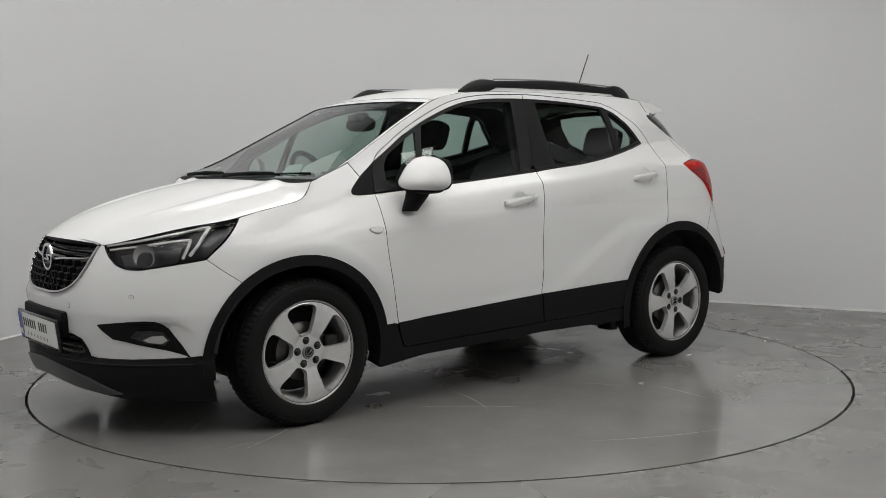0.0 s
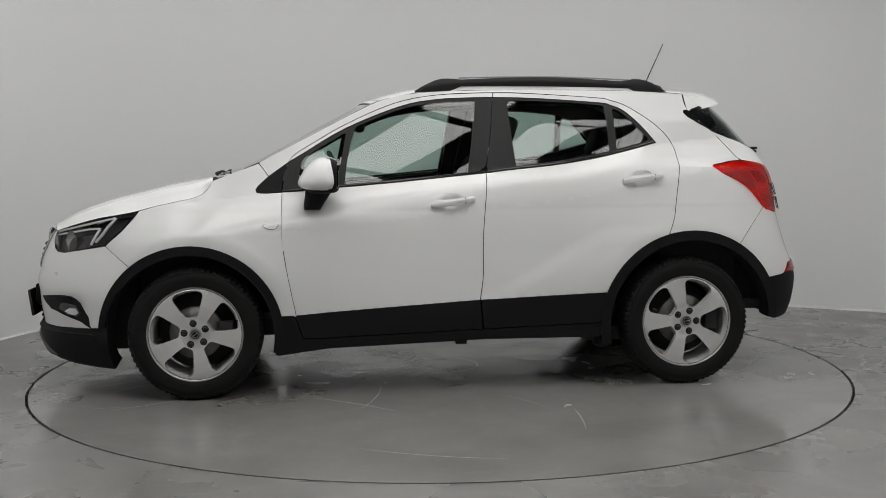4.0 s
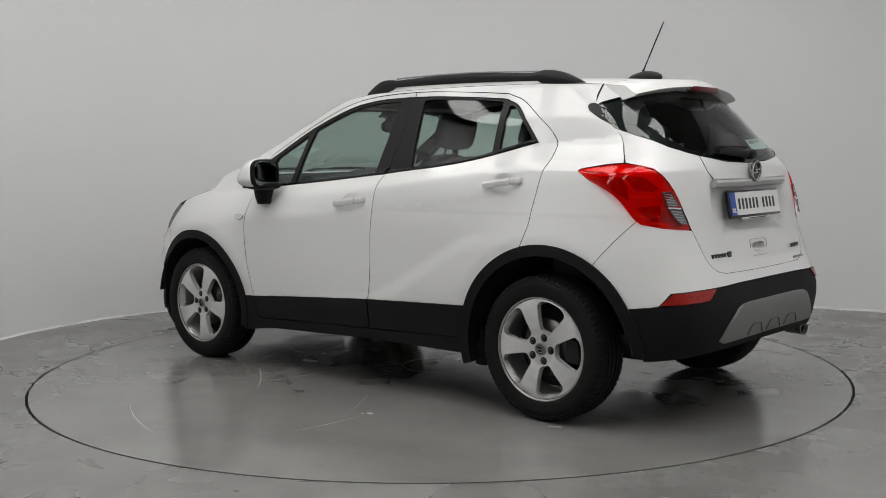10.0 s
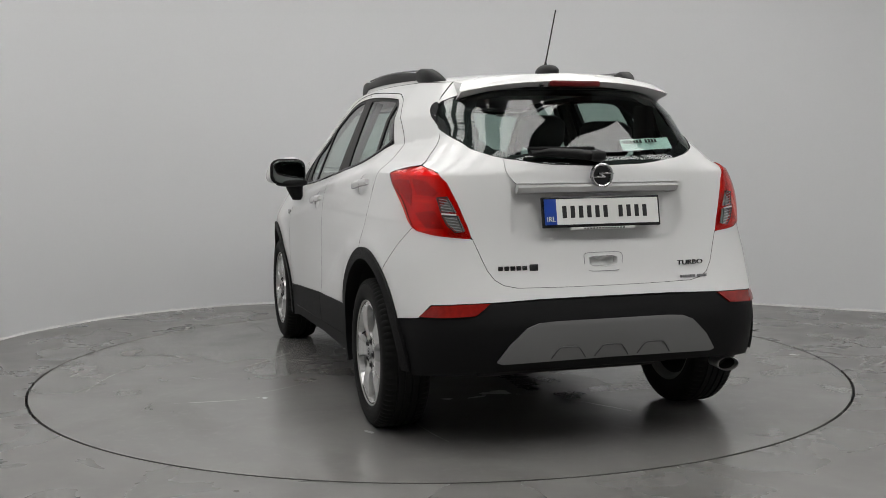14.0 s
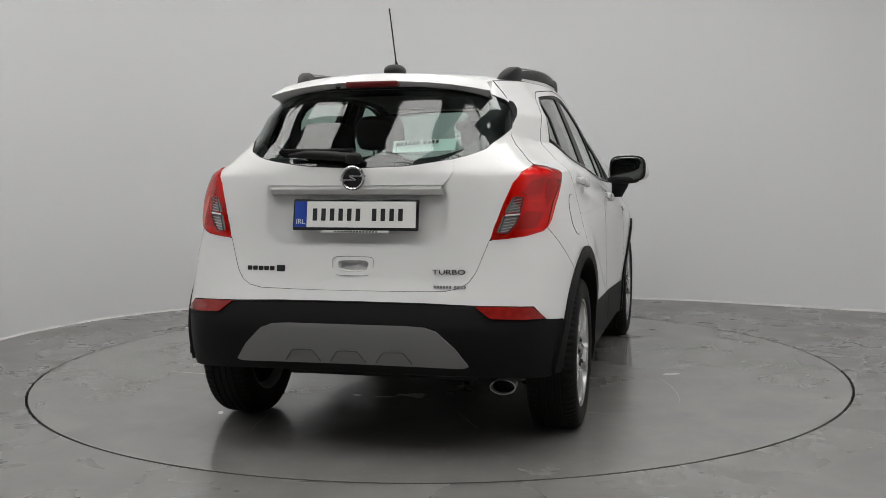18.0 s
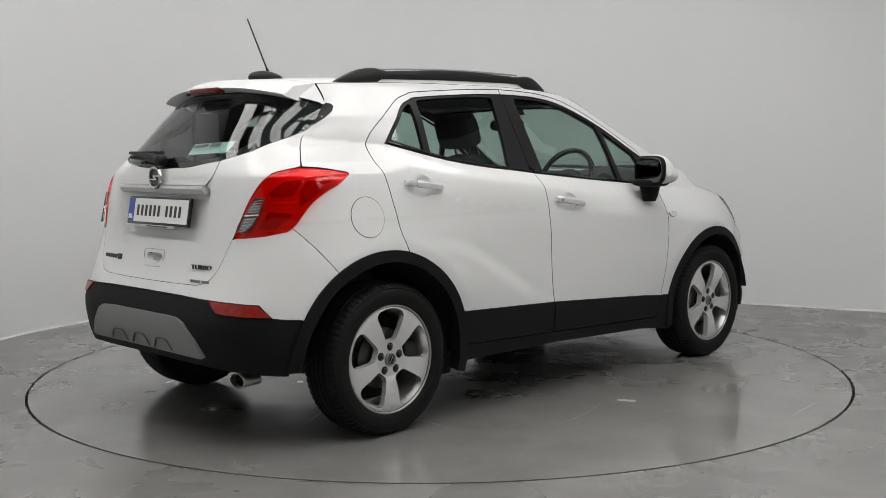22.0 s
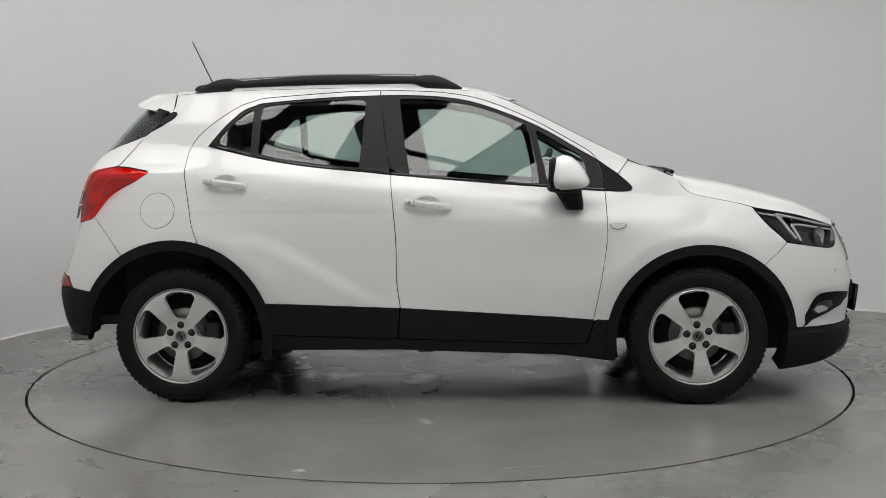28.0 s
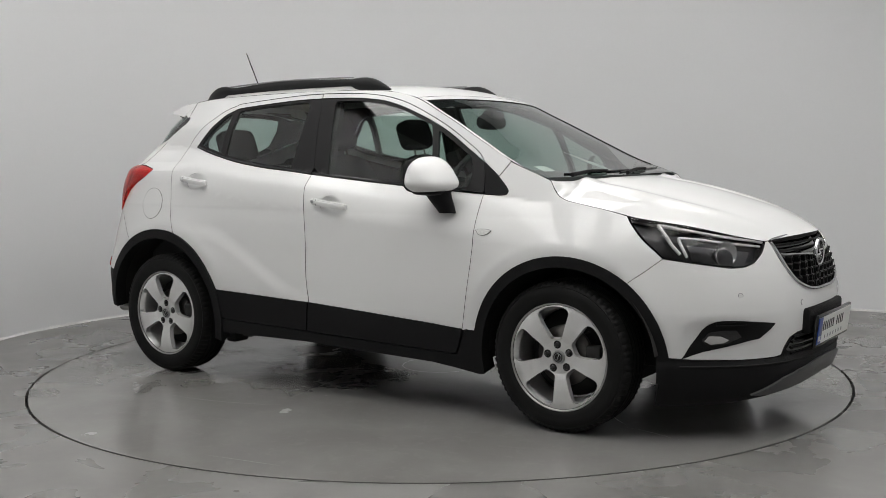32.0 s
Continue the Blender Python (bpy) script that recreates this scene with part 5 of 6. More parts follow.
def plate(parent, center, facing, tilt=0.0, words=True, tall=1.0):
    """A white plate in a black frame with a blue band; its writing is plain bars."""
    m = Matrix.Translation(center) @ Matrix.Rotation(radians(0 if facing < 0 else 180), 4, "Z") @ Matrix.Rotation(radians(tilt), 4, "Y") @ Matrix.Diagonal((1, 1, tall, 1))
    fr = part("number_plate", boxes(((-.006, -.268, -.064), (.010, .268, .064)), bevel=.005), GLOSSBLACK, parent, "white plate in a black frame")
    fr.matrix_local = m
    part("plate_face", boxes(((-.0085, -.258, -.052), (-.005, .258, .054))), PLATEW, fr, smooth=False)
    part("blue_band", boxes(((-.0095, .206, -.052), (-.006, .2585, .054))), BLUE, fr, "blue band", smooth=False)
    me = text_mesh("IRL", .030)
    me.materials.append(PLATEW)
    t = part("letters", me, None, fr)
    t.matrix_local = Matrix.Translation((-.0105, .232, -.030)) @ Matrix(((0, 0, -1, 0), (-1, 0, 0, 0), (0, 1, 0, 0), (0, 0, 0, 1)))
    if words:
        y = .180
        for n in (6, 4):
            for k in range(n):
                part("bar", boxes(((-.0095, y - .019, -.025), (-.006, y, .025)), bevel=.0), INK, fr, smooth=False)
                y -= .037
            y -= .032
    return fr


rp = plate(gate, (-1.908, -.004, .988), -1, 10)
part("plate_strip", boxes(((-1.926, -.15, .916), (-1.916, .14, .926))), PLATEW, gate, "thin white strip under the plate", smooth=False)
for k in range(14):
    part("bar", boxes(((-1.9275, .082 - .0135 * k - .009, .9185), (-1.925, .082 - .0135 * k, .9235))), INK, gate, smooth=False)
fp = plate(bumper, (2.215, .02, .446), 1, -7, words=False, tall=1.12)
part("plate_holder", boxes(((2.11, -.262, .435), (2.194, .262, .548)), bevel=.012), PLASTIC, fp.parent, "black plate holder")
y = .19
for n in (6, 4):
    for k in range(n):
        part("bar", boxes(((-.0095, y - .015, -.003), (-.006, y, .034))), INK, fp, smooth=False)
        y -= .031
    y -= .03
for k in range(7):
    part("bar", boxes(((-.0095, .15 - .045 * k - .012, -.038), (-.006, .15 - .045 * k, -.024))), GREYINK, fp, smooth=False)
part("crest", boxes(((-.0095, .20, -.03), (-.006, .235, .02))), GREYINK, fp, smooth=False)
# gate handle
hz, hw = .782, .088
bm = bmesh.new()
for k, (s_, d_) in enumerate(((1.0, -.0015), (.97, .004), (.90, .026), (.55, .032), (.0, .032))):
    row = []
    for a_, z_ in HOLE:
        y_ = TAIL_MAP(a_, z_).y
        row.append(bm.verts.new((gx(y_, z_) + d_, y_ * s_, hz + (z_ - hz) * s_)))
    if k:
        for i in range(len(row)):
            j = (i + 1) % len(row)
            bm.faces.new((prev_row[i], prev_row[j], row[j], row[i]))
    prev_row = row
bmesh.ops.recalc_face_normals(bm, faces=bm.faces)
gh = part("gate_handle", bm, PAINT, gate, "white gate handle hollow")
part("handle_outline", tube([(gx(.088 * c_, hz + .040 * s_) - .0005, .086 * math.copysign(abs(c_) ** .35, c_) * (1 + .10 * s_), hz + .038 * math.copysign(abs(s_) ** .35, s_)) for c_, s_ in
     [(math.cos(2 * math.pi * k / 48), math.sin(2 * math.pi * k / 48)) for k in range(49)]], .0014, 5), GREYINK, gh)
# model badge as plain chrome bars; engine badge lettered
y = .463
for k in range(5):
    part("badge_bar", boxes(((gx(y, .768) - .005, y - .020, .759), (gx(y, .768) + .004, y, .777)), bevel=.002), DARKCHROME, gate, "plain chrome badge bar" if k == 0 else "", smooth=False)
    y -= .0255
part("badge_bar", boxes(((gx(y, .768) - .006, y - .042, .755), (gx(y, .768) + .004, y - .006, .782)), bevel=.003), DARKCHROME, gate, smooth=False)
me = text_mesh("TURBO", .027, .003)
me.materials.append(DARKCHROME)
tb = part("engine_badge", me, None, gate, "chrome engine badge lettering")
tb.matrix_local = Matrix.Translation((gx(.40, .764) - .004, -.402, .764)) @ Matrix.Rotation(radians(8), 4, "Z") @ Matrix(((0, 0, -1, 0), (-1, 0, 0, 0), (0, 1, 0, 0), (0, 0, 0, 1))) @ Matrix.Diagonal((1.5, 1, 1, 1))
for k in range(10):
    yy = -.345 - .0125 * k - (.008 if k > 5 else 0)
    part("bar", boxes(((gx(yy, .70) - .003, yy - .009, .702), (gx(yy, .70) + .002, yy, .713))), GREYINK, gate, smooth=False)
# sticker inside the rear glass
def rear_in(y, z, d=.012):
    return Vector((gx(y, z) + d, y, z))


bm = bmesh.new()
q = [rear_in(-.14, 1.237), rear_in(-.395, 1.247), rear_in(-.395, 1.295), rear_in(-.14, 1.285)]
bm.faces.new([bm.verts.new(p + Vector((-.004, 0, 0))) for p in q])
st = part("sticker", bm, MINT, gate, "pale mint dealer sticker in the rear window", smooth=False)
for k in range(10):
    y = -.152 - .0165 * k - (.012 if k > 5 else 0)
    c = [rear_in(y, 1.266 + .01 * k / 10), rear_in(y - .012, 1.266 + .01 * k / 10), rear_in(y - .012, 1.281 + .01 * k / 10), rear_in(y, 1.281 + .01 * k / 10)]
    bm = bmesh.new()
    bm.faces.new([bm.verts.new(p + Vector((-.0055, 0, 0))) for p in c])
    part("bar", bm, INK, st, smooth=False)


# ---------------------------------------------------------------- wheels
def window_loop(mid):
    """One opening between two spokes, about the angle mid."""
    pts = []
    for r, da in ((.080, 0), (.0812, 9), (.0865, 16), (.10, 19.4), (.15, 21.4), (.195, 22.2), (.211, 21.2), (.2225, 17.5), (.2278, 10), (.2287, 0)):
        pts.append((r, da))
    full = [(r, mid + d) for r, d in pts] + [(r, mid - d) for r, d in pts[::-1][1:-1]]
    loop = [(r * math.cos(radians(a)), r * math.sin(radians(a))) for r, a in full]
    return bezier(loop + loop[:1], 2)[:-1]


def dish(u, v):
    r = math.hypot(u, v)
    return Vector((u, lerp([(0, .088), (.076, .0885), (.10, .095), (.15, .100), (.205, .099), (.226, .096), (.238, .090)], r), v))


def wheel_parts():
    t = [(.232, -.095), (.246, -.1), (.27, -.108), (.31, -.106), (.332, -.095), (.341, -.080)]
    for y in (-.048, -.016, .016, .048):
        t += [(.3435, y - .012), (.3435, y - .004), (.336, y - .003), (.336, y + .003), (.3435, y + .004), (.3435, y + .012)]
    t += [(.341, .080), (.333, .094), (.328, .099), (.320, .103), (.316, .1015), (.31, .106), (.285, .1085), (.282, .1078), (.27, .108), (.254, .105), (.247, .1), (.234, .092)]

    def jag(i, k, r):
        return r - .0066 if (.322 < r < .3445 and (abs(t[k][1]) > .054)) and i % 3 == 0 else r
    tyre = mesh_of("tyre", lathe(t, 216, jag=jag), RUBBER)
    tyre.set_sharp_from_angle(angle=radians(35))
    barrel = mesh_of("barrel", lathe([(.236, .094), (.241, .099), (.246, .098), (.247, .09), (.240, .085), (.229, .078), (.214, .05), (.206, -.05), (.22, -.09), (.232, -.095)], 72), BARREL)
    barrel.set_sharp_from_angle(angle=radians(50))
    disc = mesh_of("brake_disc", lathe([(.05, .035), (.135, .035), (.137, .03), (.137, .02), (.135, .015), (.07, .015)], 48), STEEL)
    hubm = mesh_of("hub", lathe([(0, .05), (.05, .05), (.062, .035), (.07, .02), (.19, -.02), (.20, -.06)], 40), UNDER)
    nut = mesh_of("wheel_nut", lathe([(0, .009), (.008, .009), (.0108, .007), (.0118, 0), (.0118, -.004)], 6), HOUSE)
    cap = mesh_of("centre_cap", lathe([(0, .096), (.024, .096), (.025, .098), (.029, .098), (.0302, .095), (.032, .088)], 32), SILVER)
    capd = mesh_of("cap_disc", lathe([(0, .0972), (.0225, .0972)], 24), GLOSSBLACK)
    bm = lathe([(.0150, .0974), (.0153, .0986), (.0178, .0986), (.0181, .0974)], 28)
    box(bm, (-.017, .0974, -.0017), (.017, .0984, .0017), Matrix.Rotation(radians(20), 4, "Y"))
    emblem = mesh_of("cap_emblem", bm, SILVER)
    return tyre, barrel, disc, hubm, nut, cap, capd, emblem


def wheels():
    tyre, barrel, disc, hubm, nut, cap, capd, emblem = wheel_parts()
    angles = [22 + 72 * k for k in range(5)]
    outer = [(.2385 * math.cos(a), .2385 * math.sin(a)) for a in [2 * math.pi * k / 90 for k in range(90)]]
    face = skin("rim", [outer] + [window_loop(a) for a in angles], dish, ALLOY, depth=.028, cu=.03, cv=.03, flip=True)
    rim_mesh = face.data
    bpy.data.objects.remove(face)
    # flat black disc paints the shade of the recess round each nut
    pocket = mesh_of("nut_recess_shade", lathe([(0, .0012), (.0170, .0012), (.0186, .0004)], 20), GAP)
    caliper = mesh_of("caliper", boxes(((-.19, .012, -.06), (-.115, .06, .06)), bevel=.012), UNDER)
    spot = {("f", 1): 8, ("r", 1): 37, ("f", -1): 25, ("r", -1): 18}
    for (end, sg), off in spot.items():
        w = part("wheel", tyre, None, car, "five-spoke silver alloy wheel with a black tyre")
        w.name = "wheel"
        hx = HUB_F if end == "f" else HUB_R
        w.matrix_local = Matrix.Translation((hx, sg * .752, HUB_Z + .002)) @ (Matrix.Rotation(math.pi, 4, "Z") if sg < 0 else Matrix.Identity(4)) @ Matrix.Diagonal((.984, 1, .984, 1))
        # turn about the axle; the other side runs the other way
        turn = Matrix.Rotation(-radians((off if sg > 0 else 180 - off) - 22), 4, "Y")
        for me in (rim_mesh, barrel, cap, capd, emblem):
            o = part(me.name.split(".")[0], me, None, w)
            o.matrix_local = turn
        for a in angles:
            o = part("wheel_nut", nut, None, w)
            o.matrix_local = turn @ Matrix.Translation((.057 * math.cos(radians(a)), .0895, .057 * math.sin(radians(a))))
        for a in angles:
            o = part("nut_recess_shade", pocket, None, w)
            o.matrix_local = turn @ Matrix.Translation((.057 * math.cos(radians(a)), .0885, .057 * math.sin(radians(a))))
        part("valve", tube([(.19, .07, .02), (.175, .088, .018)], .004, 8), INK, w).matrix_local = turn
        part("brake_disc", disc, None, w)
        part("hub", hubm, None, w)
        part("caliper", caliper, None, w)


wheels()


# ---------------------------------------------------------------- rails, aerial, mirrors
def rails(sg):
    n = 40
    bm = bmesh.new()
    rows = []
    for k in range(n + 1):
        u = k / n
        x = .125 - 1.41 * u
        zr = spl(EDGE, x) + lerp([(-1.3, .0), (.1, .012)], x)
        y = half(x, spl(EDGE, x)) - .030
        hgt = spl([(0, .002), (.05, .034), (.10, .053), (.135, .051), (.175, .043), (.5, .050), (.80, .043), (.86, .060), (.90, .056), (.95, .034), (1, .002)], u)
        lift = .026 * ease((u - .13) / .05) * ease((.87 - u) / .05)
        w = spl([(0, .006), (.08, .026), (.2, .022), (.8, .022), (.93, .028), (1, .008)], u)
        base = zr - .012 + lift
        top = zr + hgt + .012 * math.sin(math.pi * u)
        out = lambda dy, z: (x, sg * (y + dy), z)
        rows.append([bm.verts.new(out(dy, z)) for dy, z in ((w, base), (w * 1.05, base + (top - base) * .4), (w * .9, top - .006), (w * .6, top), (-w * .6, top), (-w, top - .008), (-w * 1.1, base))])
    for a, b in zip(rows, rows[1:]):
        for k in range(6):
            bm.faces.new((a[k], b[k], b[k + 1], a[k + 1]))
    bm.faces.new(rows[0])
    bm.faces.new(rows[-1][::-1])
    bmesh.ops.recalc_face_normals(bm, faces=bm.faces)
    r = part("roof_rail", bm, SATIN, car, "matt black roof rail with flared ends", sharp=50)
    bm = bmesh.new()
    rows = []
    for k in range(31):
        x = -.05 - 1.08 * k / 30
        zr = spl(EDGE, x) + lerp([(-1.3, .0), (.1, .012)], x)
        y = half(x, spl(EDGE, x)) - .030
        rows.append([bm.verts.new((x, sg * (y + dy), zr + dz)) for dy, dz in ((.022, -.016), (.018, .012), (-.018, .012), (-.022, -.016))])
    for a, b in zip(rows, rows[1:]):
        for k in range(3):
            bm.faces.new((a[k], b[k], b[k + 1], a[k + 1]))
    bmesh.ops.recalc_face_normals(bm, faces=bm.faces)
    part("rail_groove", bm, PAINT, r, "white strip under the rail")
    # grey strip stands in for the light that the rail's satin top reflects
    pts = []
    for k in range(31):
        x = -.11 - .94 * k / 30
        u = (.125 - x) / 1.41
        zr = spl(EDGE, x) + lerp([(-1.3, .0), (.1, .012)], x)
        pts.append((x, sg * (half(x, spl(EDGE, x)) - .030 + .010), zr + .051 + .012 * math.sin(math.pi * u)))
    part("rail_top_sheen", tube(pts, .0045, 6), GREYINK, r, "pale strip painting the sheen on the rail's top")


for sg in (1, -1):
    rails(sg)

ab = part("aerial_base", blob((-1.315, -.006, 1.604), (.095, .048, .034), 2.2, 28, lambda p: Vector((p.x, p.y * (1 - 3.5 * max(0, p.x)), p.z * (1 - 4 * max(0, p.x))))), SATIN, car, "black shark-fin aerial base")
part("aerial_foot", tube([(-1.297, -.006, 1.615), (-1.308, -.006, 1.648)], [.011, .006], 10), GLOSSBLACK, ab)
part("aerial_mast", tube([(-1.305, -.006, 1.640), (-1.317, -.006, 1.665), (-1.416, -.010, 1.876)], [.0042, .0036, .0030], 8), GLOSSBLACK, ab, "thin black rod aerial")


def mirror(sg):
    def form(p):
        # raked nose, flat back, narrower towards the top and the outer end
        x, y, z = p
        k = z / .085
        if x < 0:
            x *= .36
            y *= .96
            z *= .95
        else:
            x *= 1.02 - .44 * k
        z *= 1 - .08 * (y / .11) if z > 0 else .92
        y *= 1 - .20 * k
        return Vector((x - .018 * (y / .11), y * sg, z))
    shell = part("mirror", blob((.612, sg * .902, 1.134), (.112, .119, .086), 2.9, 36, form), PAINT, car, "white door mirror with a black foot")
    part("mirror_underside", blob((.625, sg * .872, 1.064), (.080, .096, .024), 3, 20), PLASTIC, shell)
    bm = bmesh.new()
    rows = []
    for (x, y, z, hx, hy) in ((.640, .855, 1.065, .070, .058), (.655, .848, 1.025, .060, .050), (.672, .836, .985, .050, .040), (.680, .825, .957, .042, .034)):
        rows.append([bm.verts.new((x + hx * math.cos(a), sg * (y + hy * math.sin(a)), z)) for a in [2 * math.pi * k / 16 for k in range(16)]])
    for a, b in zip(rows, rows[1:]):
        for k in range(16):
            bm.faces.new((a[k], a[(k + 1) % 16], b[(k + 1) % 16], b[k]))
    bm.faces.new(rows[0])
    bm.faces.new(rows[-1])
    bmesh.ops.recalc_face_normals(bm, faces=bm.faces)
    part("mirror_foot", bm, PLASTIC, shell, "black plastic mirror foot")
    toe = Matrix.Translation((.580, sg * .900, 1.133)) @ Matrix.Rotation(radians(8 * sg), 4, "Z")
    part("mirror_bezel", blob((0, 0, 0), (.018, .111, .079), 3.6, 28), PLASTIC, shell).matrix_local = toe
    part("mirror_glass", blob((-.0175, 0, 0), (.004, .099, .068), 4.5, 28), MIRROR, shell, "mirror glass with a dark reflection put into its tint").matrix_local = toe


for sg in (1, -1):
    mirror(sg)


# ---------------------------------------------------------------- underside and exhaust
part("underbody", boxes(((-1.60, -.44, .255), (1.90, .44, .40)), ((-.86, -.76, .27), (.86, .76, .38)), bevel=.02), UNDER, car, "dark underbody")
part("rear_axle", boxes(((-1.34, -.66, .24), (-1.22, .66, .33)), ((-1.30, -.70, .22), (-.75, -.60, .30)), ((-1.30, .60, .22), (-.75, .70, .30)), bevel=.02), UNDER, car)
part("front_subframe", boxes(((1.05, -.55, .19), (1.5, .55, .30)), ((1.20, -.68, .24), (1.35, .68, .30)), bevel=.02), UNDER, car)
part("bumper_core", boxes(((1.60, -.54, .22), (1.86, .54, .60)), ((1.3, -.36, .3), (1.93, .36, .80)), bevel=.02), UNDER, car)
part("rear_bumper_core", boxes(((-1.90, -.62, .36), (-1.62, .62, .62)), bevel=.02), UNDER, car)
ex = part("exhaust", tube([(.6, -.1, .235), (-.9, -.12, .24), (-1.2, -.35, .28), (-1.5, -.5, .29)], .03, 12), UNDER, car, "dark exhaust pipe")
part("silencer", blob((-1.62, -.28, .345), (.13, .28, .060), 3, 20), UNDER, ex)
tip = part("exhaust_tip", lathe([(.036, -.09), (.040, -.02), (.043, 0), (.039, .002), (.037, -.015), (.0365, -.05)], 32), BARREL, ex, "oval chrome tail pipe")
part("pipe_bore", lathe([(.0355, -.02), (.034, -.09), (0, -.09)], 24), GAP, ex).matrix_local = Matrix.Translation((-1.915, -.612, .306)) @ Matrix.Rotation(radians(90), 4, "Z") @ Matrix.Diagonal((1.25, 1, .72, 1))
tip.matrix_local = Matrix.Translation((-1.915, -.612, .306)) @ Matrix.Rotation(radians(90), 4, "Z") @ Matrix.Diagonal((1.25, 1, .72, 1))
for lo, hi in (((-.10, -.72, .235), (-.02, -.66, .28)), ((-.12, .66, .225), (-.06, .72, .28))):
    part("jack_point", boxes((lo, hi), bevel=.005), UNDER, car)
part("heat_shield", boxes(((.1, -.6, .245), (.45, -.5, .28)), bevel=.005), UNDER, car)

# ---------------------------------------------------------------- cabin
part("cabin_floor", boxes(((-1.75, -.68, .38), (1.0, .68, .42))), INNER, car, smooth=False)
skin("headliner", [rect(-1.33, .33, -.95, .95, 8, 10)], over, LINER, car, off=-.03, depth=.01, cu=.15, cv=.15, label="pale grey roof lining")
dash_profile = [(1.12, 1.075), (1.0, 1.112), (.85, 1.112), (.74, 1.06), (.70, .98), (.73, .88), (.80, .70), (.9, .6)]
bm = bmesh.new()
rows = []
for k in range(13):
    y = -.70 + 1.40 * k / 12
    bump_ = .035 * math.exp(-((y + .37) / .16) ** 2)
    rows.append([bm.verts.new((x, y * (1 - .12 * max(0, x - .8)), z + (bump_ if 0 < j < 5 else 0))) for j, (x, z) in enumerate(dash_profile)])
for a, b in zip(rows, rows[1:]):
    for k in range(len(dash_profile) - 1):
        bm.faces.new((a[k], b[k], b[k + 1], a[k + 1]))
bmesh.ops.recalc_face_normals(bm, faces=bm.faces)
dash = part("dashboard", bm, INNER, car, "dark soft dashboard")
part("console", boxes(((.35, -.13, .42), (.85, .13, .85)), ((-.25, -.10, .42), (.40, .10, .66)), bevel=.03), INNER, car)
ring = [(.185 * math.cos(a), .185 * math.sin(a), 0) for a in [2 * math.pi * k / 40 for k in range(41)]]
wheel_m = Matrix.Translation((.505, -.365, 1.075)) @ Matrix.Rotation(radians(-66), 4, "Y")
sw = part("steering_wheel", tube(ring, .016, 10, cap=False), GLOSSBLACK, car, "black steering wheel on the right-hand side")
sw.matrix_local = wheel_m
part("steering_boss", blob((0, 0, -.02), (.075, .085, .035), 2.6, 20), INNER, sw)
part("steering_spoke", boxes(((-.03, -.18, -.012), (.03, .18, .006)), ((-.18, -.035, -.012), (0, .035, .006)), bevel=.005), INNER, sw)
part("steering_column", tube([(.52, -.365, 1.06), (.78, -.365, .95)], .04, 12), INNER, car)


def seat(x, y, wide, tall, head_n):
    """A seat: cushion, leaning back and headrests on steel posts."""
    c = part("seat", blob((x + .22, y, .66), (.27, wide, .095), 3.4, 24), CLOTH, car, "dark grey cloth car seat")
    lean = Matrix.Translation((x, y, .68)) @ Matrix.Rotation(radians(-19), 4, "Y")
    bk = part("backrest", blob((-.02, 0, tall / 2), (.085, wide * .94, tall / 2), 3.6, 26, lambda p: Vector((p.x, p.y * (1 - .13 * (p.z / (tall / 2) + 1) / 2), p.z))), CLOTH, c)
    bk.matrix_local = lean
    for hy in head_n:
        h = part("headrest", blob((-.01, hy, tall + .130), (.052, .130, .090), 5, 24), CLOTH, c)
        h.matrix_local = lean
        for dy in (-.05, .05):
            part("headrest_post", tube([(-.01, hy + dy, tall - .02), (-.01, hy + dy, tall + .06)], .006, 8), STEEL, c).matrix_local = lean


seat(-.14, .37, .255, .58, (0,))
seat(-.14, -.37, .255, .58, (0,))
seat(-.90, 0, .64, .52, (-.40, .40))
part("parcel_shelf", boxes(((-1.72, -.55, 1.10), (-1.22, .55, 1.12))), INNER, car, smooth=False)
for sg in (1, -1):
    part("load_bay_trim", boxes(((-1.62, sg * .62 - .02, .5), (-1.2, sg * .62 + .02, 1.16)), ((-1.42, sg * .49 - .02, 1.14), (-1.28, sg * .49 + .02, 1.45)), bevel=.01), INNER, car)
for sg in (1, -1):
    hide = [(a * sg, z) for a, z in (bx(-1.25, .80), bx(-1.25, 1.24), bx(-1.45, 1.275), bx(-1.62, 1.265), by(.60, 1.235), by(.50, 1.20), by(.50, .80), bx(-1.75, .75))]
    skin("load_bay_trim", [hide], TAIL_MAP, INNER, car, off=-.075, depth=.01, cu=.06, cv=.08, flip=True, eps=5e-4)
rvm = part("interior_mirror", blob((.405, 0, 1.400), (.03, .13, .04), 3, 24), INNER, car, "interior mirror on the windscreen")
part("mirror_stem", boxes(((.37, -.03, 1.41), (.43, .03, 1.465)), ((.38, -.06, 1.415), (.455, .06, 1.455)), bevel=.012), INNER, rvm)
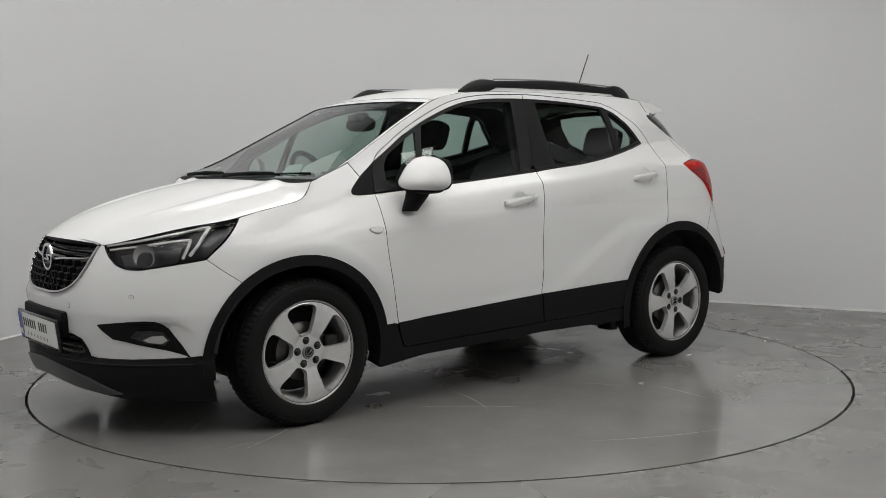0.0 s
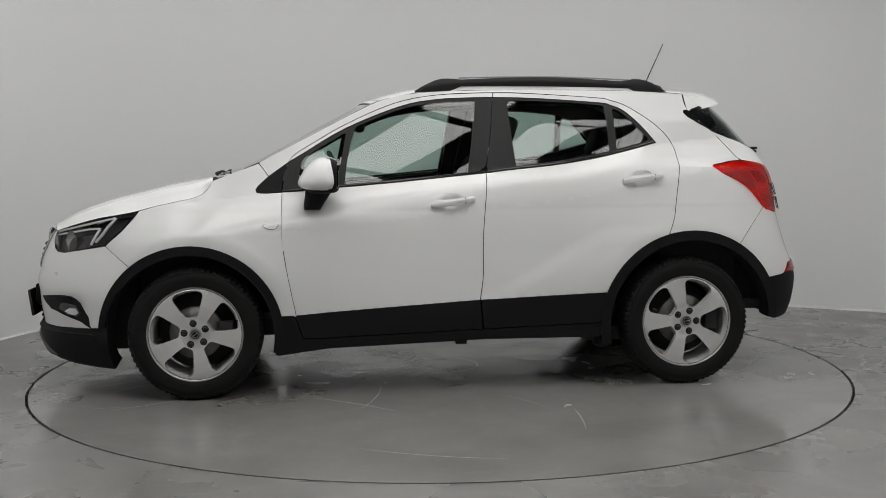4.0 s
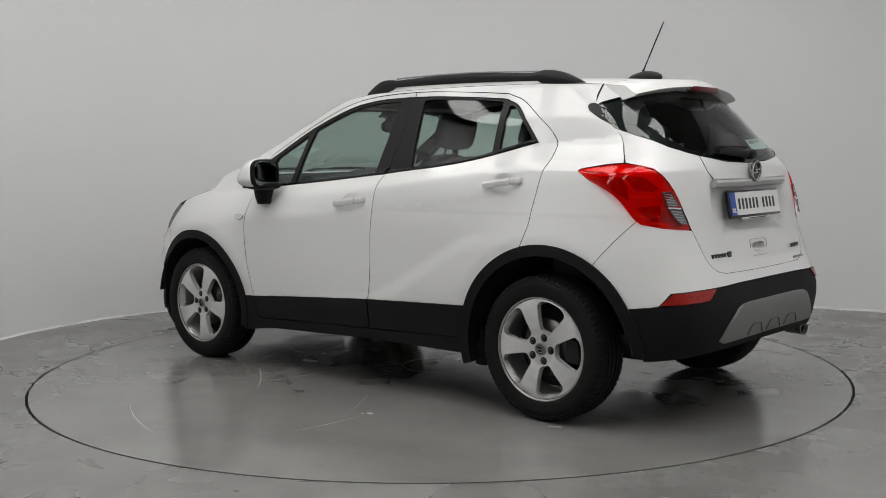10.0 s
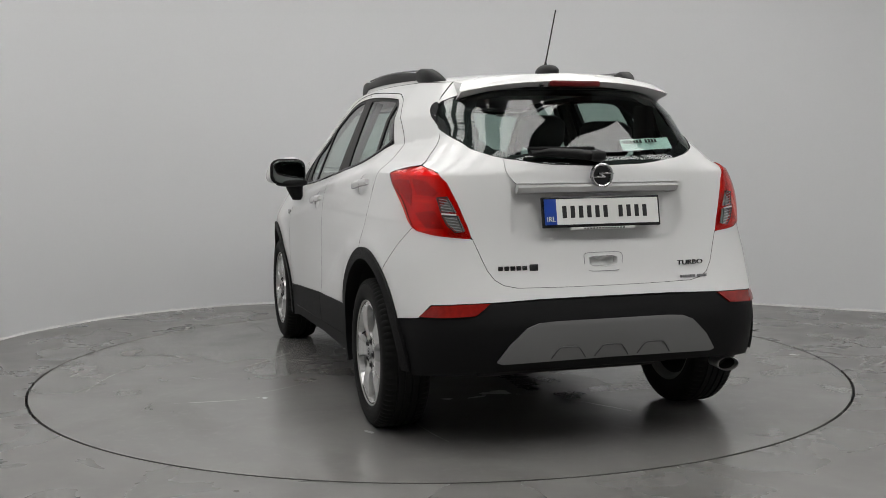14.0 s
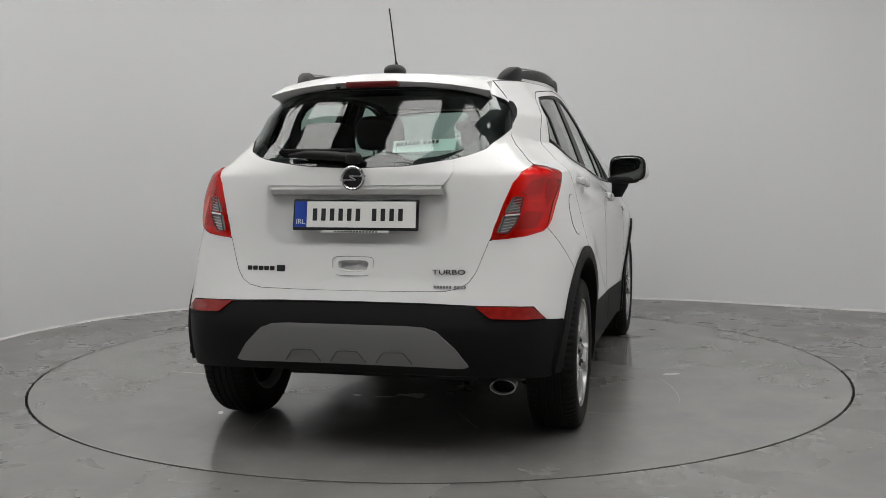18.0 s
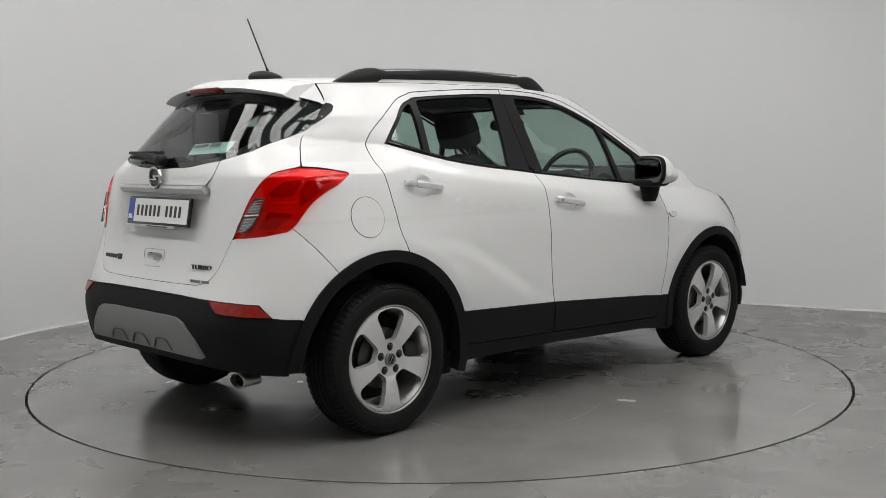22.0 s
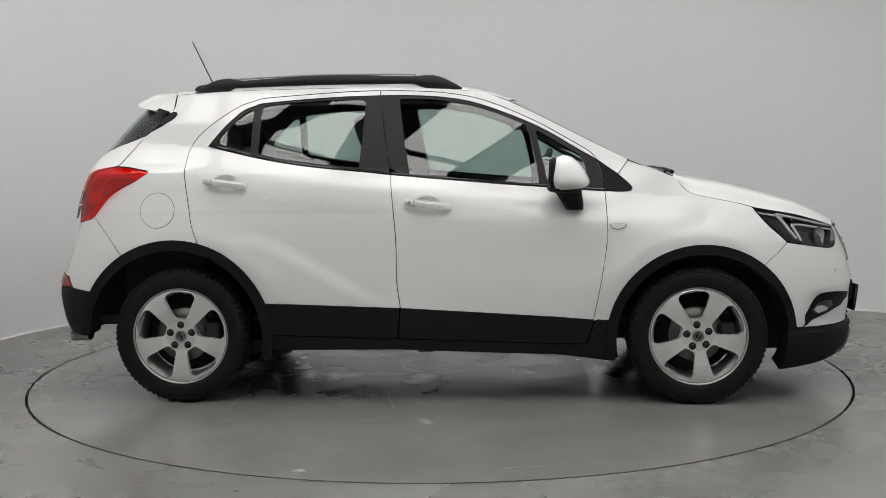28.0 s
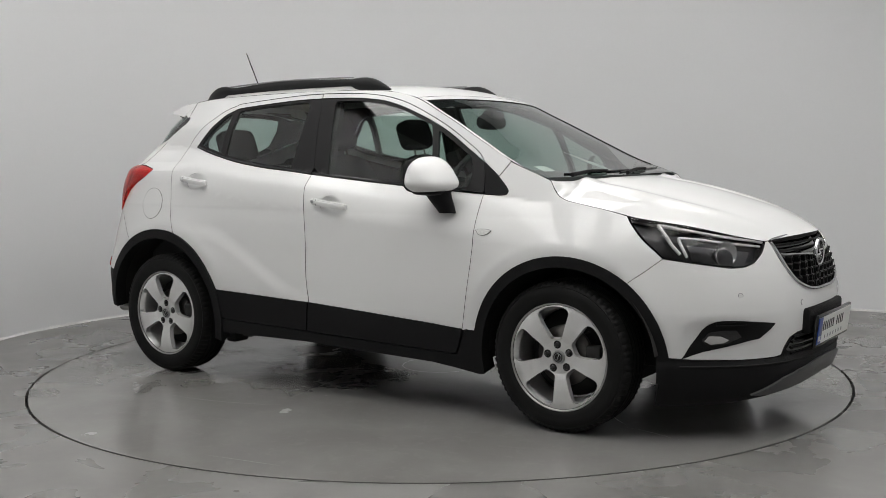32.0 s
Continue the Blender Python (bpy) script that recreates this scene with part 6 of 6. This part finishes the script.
for y in (.36, -.36):
    part("sun_visor", boxes(((.20, y - .2, 1.495), (.33, y + .2, 1.508)), bevel=.005), LINER, car)
def sheet(corners, material, label):
    """A sheet of paper with a slight curl, laid over four corners."""
    A, B, C, D = [Vector(p) for p in corners]
    bm = bmesh.new()
    n = 8
    g = [[bm.verts.new(A.lerp(B, i / n).lerp(D.lerp(C, i / n), j / n) + Vector((0, 0, .006 * math.sin(3 * i / n) * math.sin(2.5 * j / n)))) for j in range(n + 1)] for i in range(n + 1)]
    for i in range(n):
        for j in range(n):
            bm.faces.new((g[i][j], g[i + 1][j], g[i + 1][j + 1], g[i][j + 1]))
    bmesh.ops.solidify(bm, geom=bm.faces[:], thickness=.0008)
    return part("paper_sheet", bm, material, car, label)


sheet([(.98, .30, 1.135), (.88, .40, 1.150), (.66, .20, 1.260), (.89, .20, 1.175)], PAPER, "white paper sheet propped on the dashboard")
sheet([(1.04, .20, 1.130), (.99, .30, 1.132), (.90, .20, 1.185), (.93, .10, 1.178)], MINT, "pale plastic wallet on the dashboard")
tx = lambda s, v: over(s, v) + Vector((-.012, 0, -.012))
bm = bmesh.new()
bm.faces.new([bm.verts.new(tx(s, v)) for s, v in ((.99, -.82), (1.05, -.82), (1.05, -.70), (.99, -.70))])
part("disc_sticker", bm, PAPER, glass_ob, "paper disc in the corner of the windscreen", smooth=False)


bm = bmesh.new()
bm.faces.new([bm.verts.new(tx(s, v)) for s, v in ((.400, -.80), (.425, -.80), (.425, -.69), (.400, -.69))])
part("toll_tag", bm, PAPER, glass_ob, "small pale tag at the top of the windscreen", smooth=False)


# ---------------------------------------------------------------- movement
def motions():
    """The turntable and the car on it turn slowly and evenly."""
    # the path of the car bends between rows, so it is set at every half second
    angle = lambda t: -spl([(x, -y) for x, y in TURN], t)
    fine = [(k / 2, pose(0, 0, 0, 0, 0, angle(k / 2)) @ pose(CAR_AT[0], CAR_AT[1], 0)) for k in range(65)]
    walk(table, [(k / 2, pose(0, 0, 0, 0, 0, angle(k / 2))) for k in range(65)])
    walk(car, fine)


motions()
